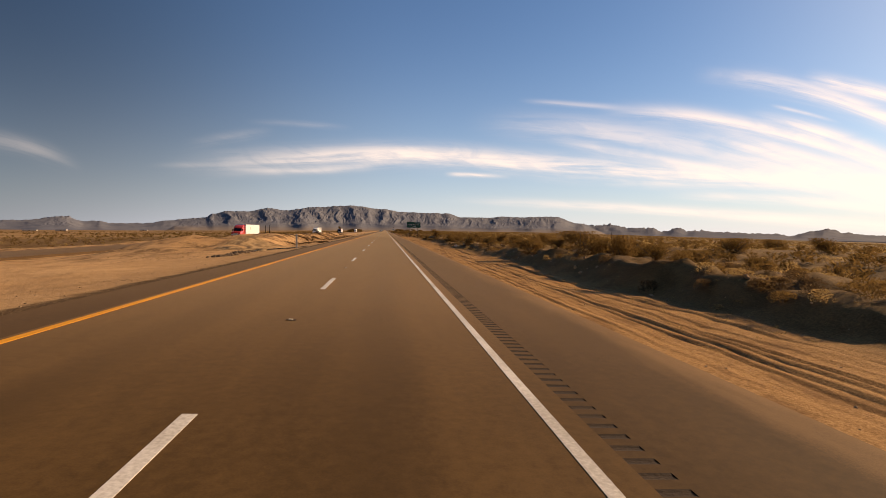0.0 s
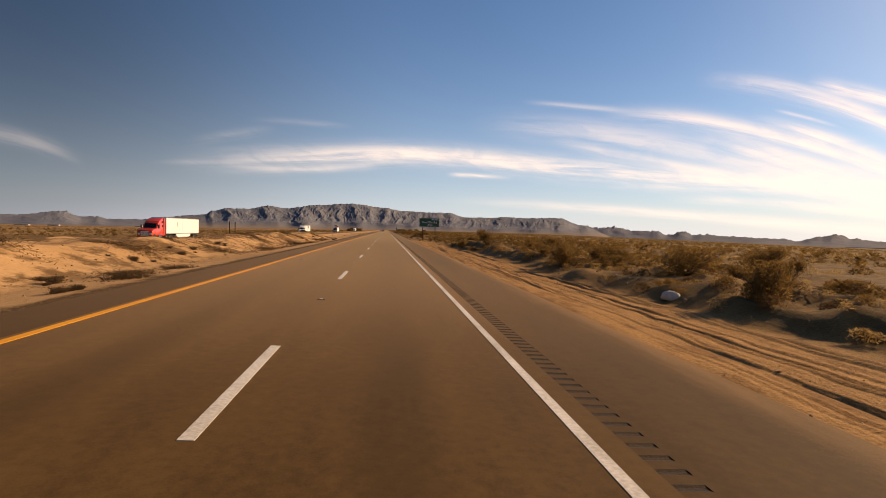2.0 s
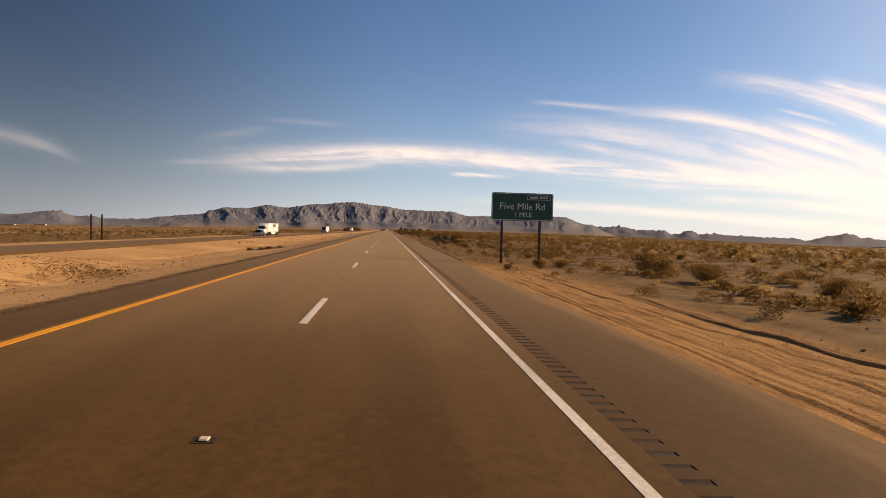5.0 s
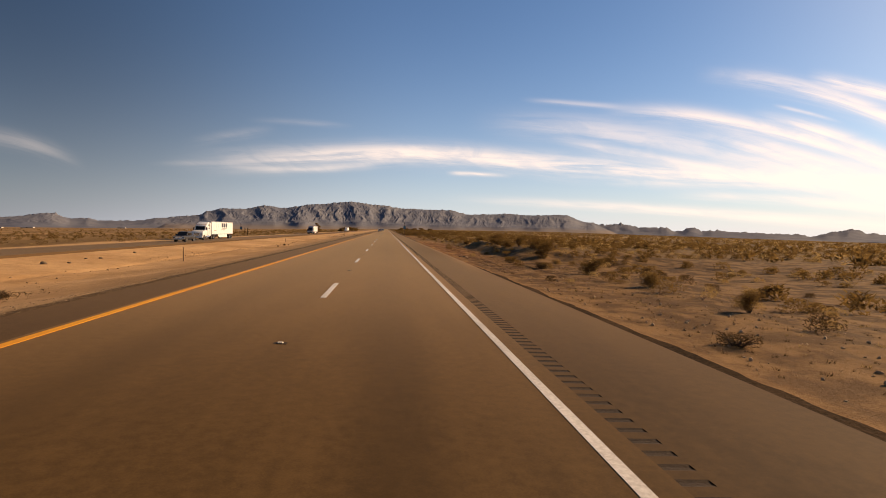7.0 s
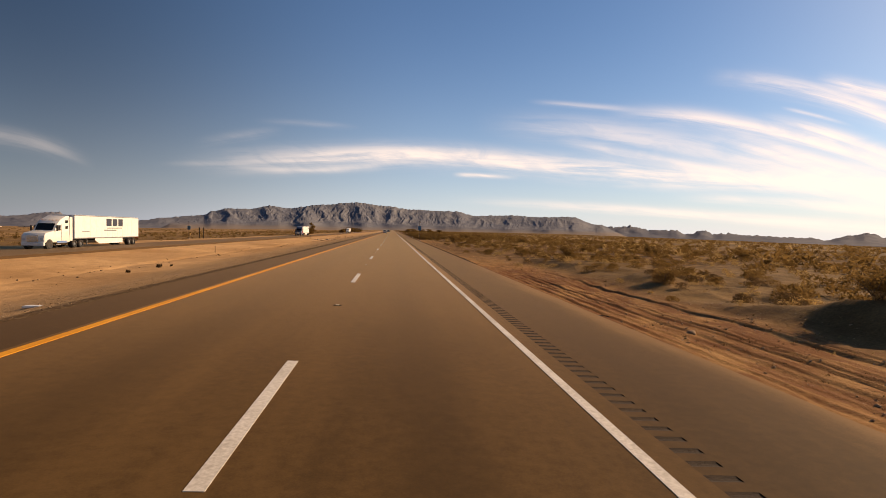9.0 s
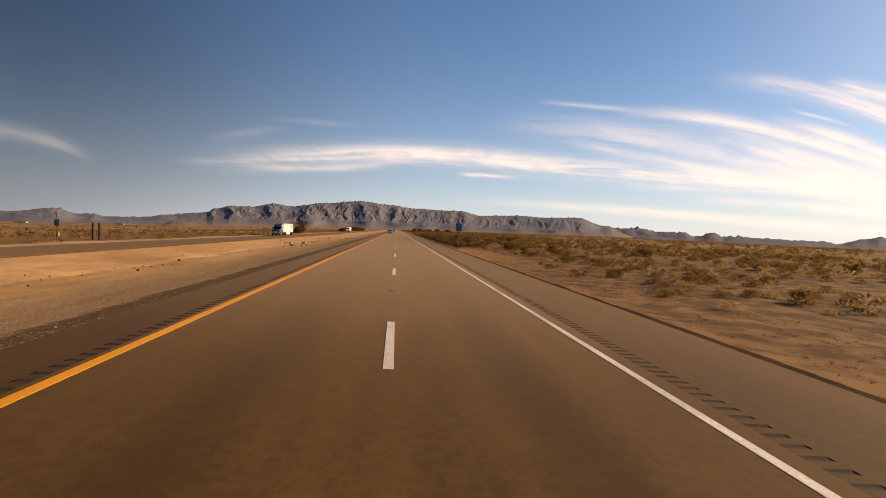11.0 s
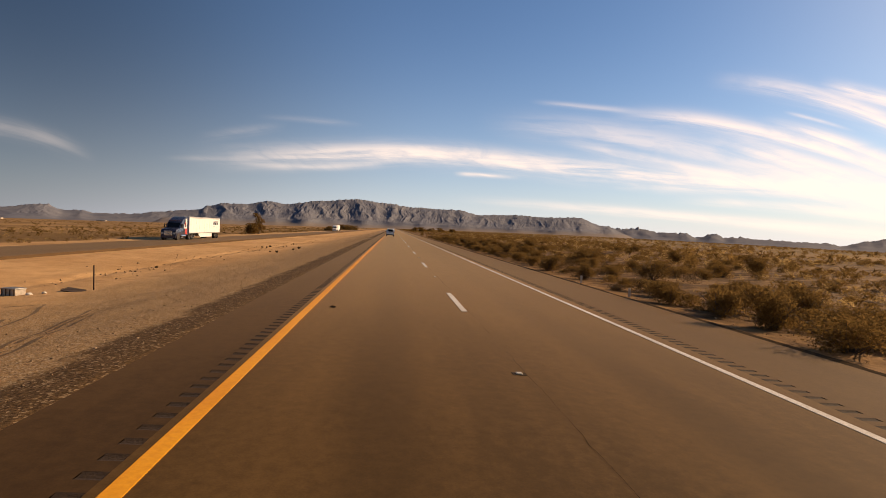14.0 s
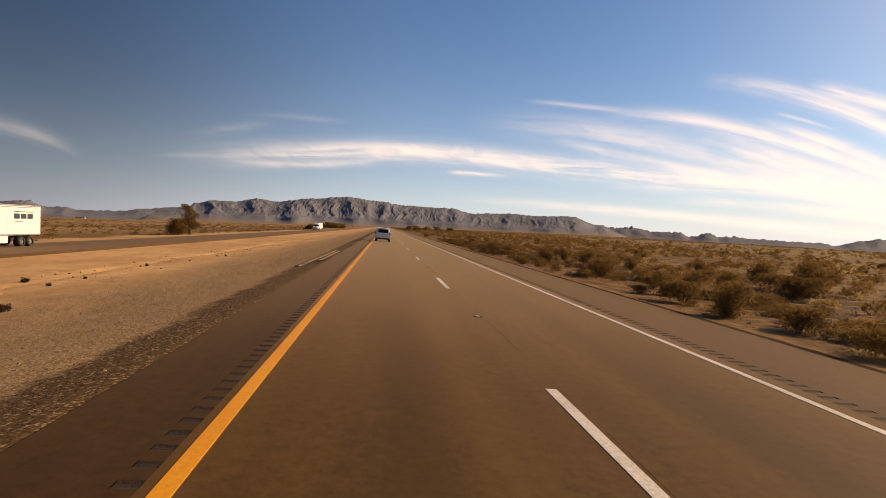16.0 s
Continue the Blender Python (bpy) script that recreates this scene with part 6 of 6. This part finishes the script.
        rod(arch, (s * 0.86, -20.75, 0.55), (s * 1.235, -20.75, 0.55), 0.60, None, 24)
        part("wheel_arch", arch, BLACK_PLASTIC, shell)
    part("grille", block(-0.62, 0.62, -21.72, -21.6, 0.80, 1.62, bevel=0.04), CHROME, shell)
    for k in range(6):
        part("grille_slat", block(-0.56, 0.56, -21.735, -21.71, 0.88 + 0.12 * k, 0.93 + 0.12 * k), BLACK_PLASTIC, shell)
    part("bumper", block(-1.2, 1.2, -21.75, -21.45, 0.42, 0.80, bevel=0.06), paint, shell)
    for k in range(5):
        part("roof_marker", block(-0.8 + 0.4 * k - 0.05, -0.8 + 0.4 * k + 0.05, -18.85, -18.75, 3.34, 3.40, bevel=0.01), AMBER, shell)
    part("air_gap_panel", block(-1.0, 1.0, -16.6, -16.5, 1.3, 3.9), BLACK_PLASTIC, truck)
    for name, mat, y0, y1, z0, z1 in art:
        part(name, block(1.308, 1.316, y0, y1, z0, z1, bevel=0.003, segments=1), mat, body)
    return truck


big_mark = [("logo_bar", INK, -9.0, -7.7, 2.75, 3.75), ("logo_bar", INK, -7.4, -6.2, 2.75, 3.75), ("logo_bar", INK, -5.9, -4.7, 2.75, 3.75),
            ("small_print_bar", STEEL, -8.8, -4.9, 2.42, 2.54), ("small_print_bar", STEEL, -9.6, -6.4, 2.1, 2.26), ("small_print_bar", STEEL, -14.6, -13.0, 1.95, 2.06)]
rear_mark = [("logo_bar", INK, -3.9, -3.1, 2.75, 3.25), ("logo_bar", INK, -2.95, -2.15, 2.75, 3.25), ("logo_bar", INK, -2.0, -1.2, 2.75, 3.25), ("logo_bar", INK, -3.9, -1.2, 3.4, 3.47),
             ("small_print_bar", STEEL, -3.8, -2.6, 2.42, 2.5), ("stripe", STEEL, -15.4, -0.4, 3.84, 3.90)]
semi((-39.0, 170.0), "semi truck with a red cab and plain white trailer", RED_PAINT, [("small_print_bar", STEEL, -11.2, -10.9, 2.5, 3.3)])
semi((-39.0, 331.0), "white semi truck with dark block lettering on its trailer", WHITE_PAINT, big_mark)
rig = semi((-39.0, 496.0), "semi truck with a dark navy cab and white trailer", NAVY_PAINT, rear_mark)
for y0, y1, z0, z1, mat in ((-17.9, -17.0, 1.0, 2.0, LOGO_RED), (-18.2, -17.2, 2.0, 2.7, TRAILER_WHITE), (-17.7, -17.0, 2.7, 3.7, TRAILER_WHITE), (-17.9, -17.4, 2.2, 3.1, LOGO_RED)):
    part("sleeper_decal", block(1.17, 1.232, y0, y1, z0, z1, bevel=0.01), mat, rig, "red and white printed sleeper decal")
semi((-39.0, 742.0), "distant white semi truck on the opposite carriageway", WHITE_PAINT, [])


def pickup(at, label, paint):
    """A four-door pickup, heading along -y; its tail is at the origin."""
    x, y = at
    car = thing("pickup_truck", label, "pickup", (x, y, far_road_z(y) + 0.02 * (x + 36)), 0)
    lower = ((0.0, 0.55), (0.0, 1.08), (-1.75, 1.10), (-4.3, 1.12), (-5.55, 1.05), (-5.75, 0.85), (-5.75, 0.5), (-5.3, 0.42), (-0.5, 0.42))
    part("body", profile(lower, 0.98, 0.05), paint, car, smooth=True)
    cabin = ((-1.75, 1.08), (-1.9, 1.72), (-2.2, 1.86), (-3.5, 1.84), (-4.35, 1.10))
    part("cabin", profile(cabin, 0.92, 0.05, lambda h: 1.0 - 0.16 * max(0.0, h - 1.08)), paint, car, smooth=True)
    part("bed_well", block(-0.82, 0.82, -1.6, -0.12, 1.06, 1.125), BLACK_PLASTIC, car)
    part("windscreen", block(-0.72, 0.72, 0, 0.02, 0, 0.80), GLASS, car).matrix_basis = pose(0, -4.24, 1.20, -48, 0, 0)
    for s in (-1, 1):
        for y0, y1 in ((-2.75, -2.0), (-3.75, -2.85)):
            part("side_window", block(s * 0.86 - 0.03, s * 0.86 + 0.035, y0, y1, 1.2, 1.66, bevel=0.02), GLASS, car)
        part("headlight", block(s * 0.76 - 0.16, s * 0.76 + 0.16, -5.79, -5.6, 0.80, 1.0, bevel=0.03), CLEAR_LENS, car)
        part("mirror", block(s * 1.0, s * 1.22, -3.9, -3.78, 1.15, 1.4, bevel=0.03), BLACK_PLASTIC, car)
        wheel(car, s * 0.84, -1.05, 0.40, 0.27, s)
        wheel(car, s * 0.84, -4.75, 0.40, 0.27, s)
        for yy in (-1.05, -4.75):
            bm = bmesh.new()
            rod(bm, (s * 0.7, yy, 0.42), (s * 0.99, yy, 0.42), 0.49, None, 24)
            part("wheel_arch", bm, BLACK_PLASTIC, car)
    part("grille", block(-0.6, 0.6, -5.80, -5.7, 0.66, 1.0, bevel=0.03), CHROME, car)
    part("bumper", block(-0.98, 0.98, -5.88, -5.6, 0.42, 0.64, bevel=0.04), CHROME, car)
    return car


pickup((-35.3, 295.5), "dark grey pickup on the opposite carriageway", PLUM_PAINT)

# ---- far buildings on the plain ----


def shed(at, size, label):
    x, y = at
    w, d, h = size
    top = thing("far_shed", label, "building", (x, y, land(x, y) - 0.3), 12, "far sheds")
    part("wall", block(-w / 2, w / 2, -d / 2, d / 2, 0, h), CONCRETE, top)
    v = [(-w / 2 - 0.4, -d / 2 - 0.4, h), (w / 2 + 0.4, -d / 2 - 0.4, h), (w / 2 + 0.4, d / 2 + 0.4, h), (-w / 2 - 0.4, d / 2 + 0.4, h), (-w / 2 - 0.4, 0, h + 1.6), (w / 2 + 0.4, 0, h + 1.6)]
    part("roof", (v, [(0, 1, 5, 4), (2, 3, 4, 5), (0, 4, 3), (1, 2, 5), (3, 2, 1, 0)]), STEEL, top)
    part("door", block(-2.0, 2.0, -d / 2 - 0.06, -d / 2, 0, h * 0.7), RUST_STEEL, top)


for x, y, w, d, h in ((-1180, 2050, 34, 16, 4), (-1330, 2120, 44, 18, 4), (-960, 2200, 26, 14, 4)):
    shed((x, y), (w, d, h), "pale low shed far out on the desert plain")
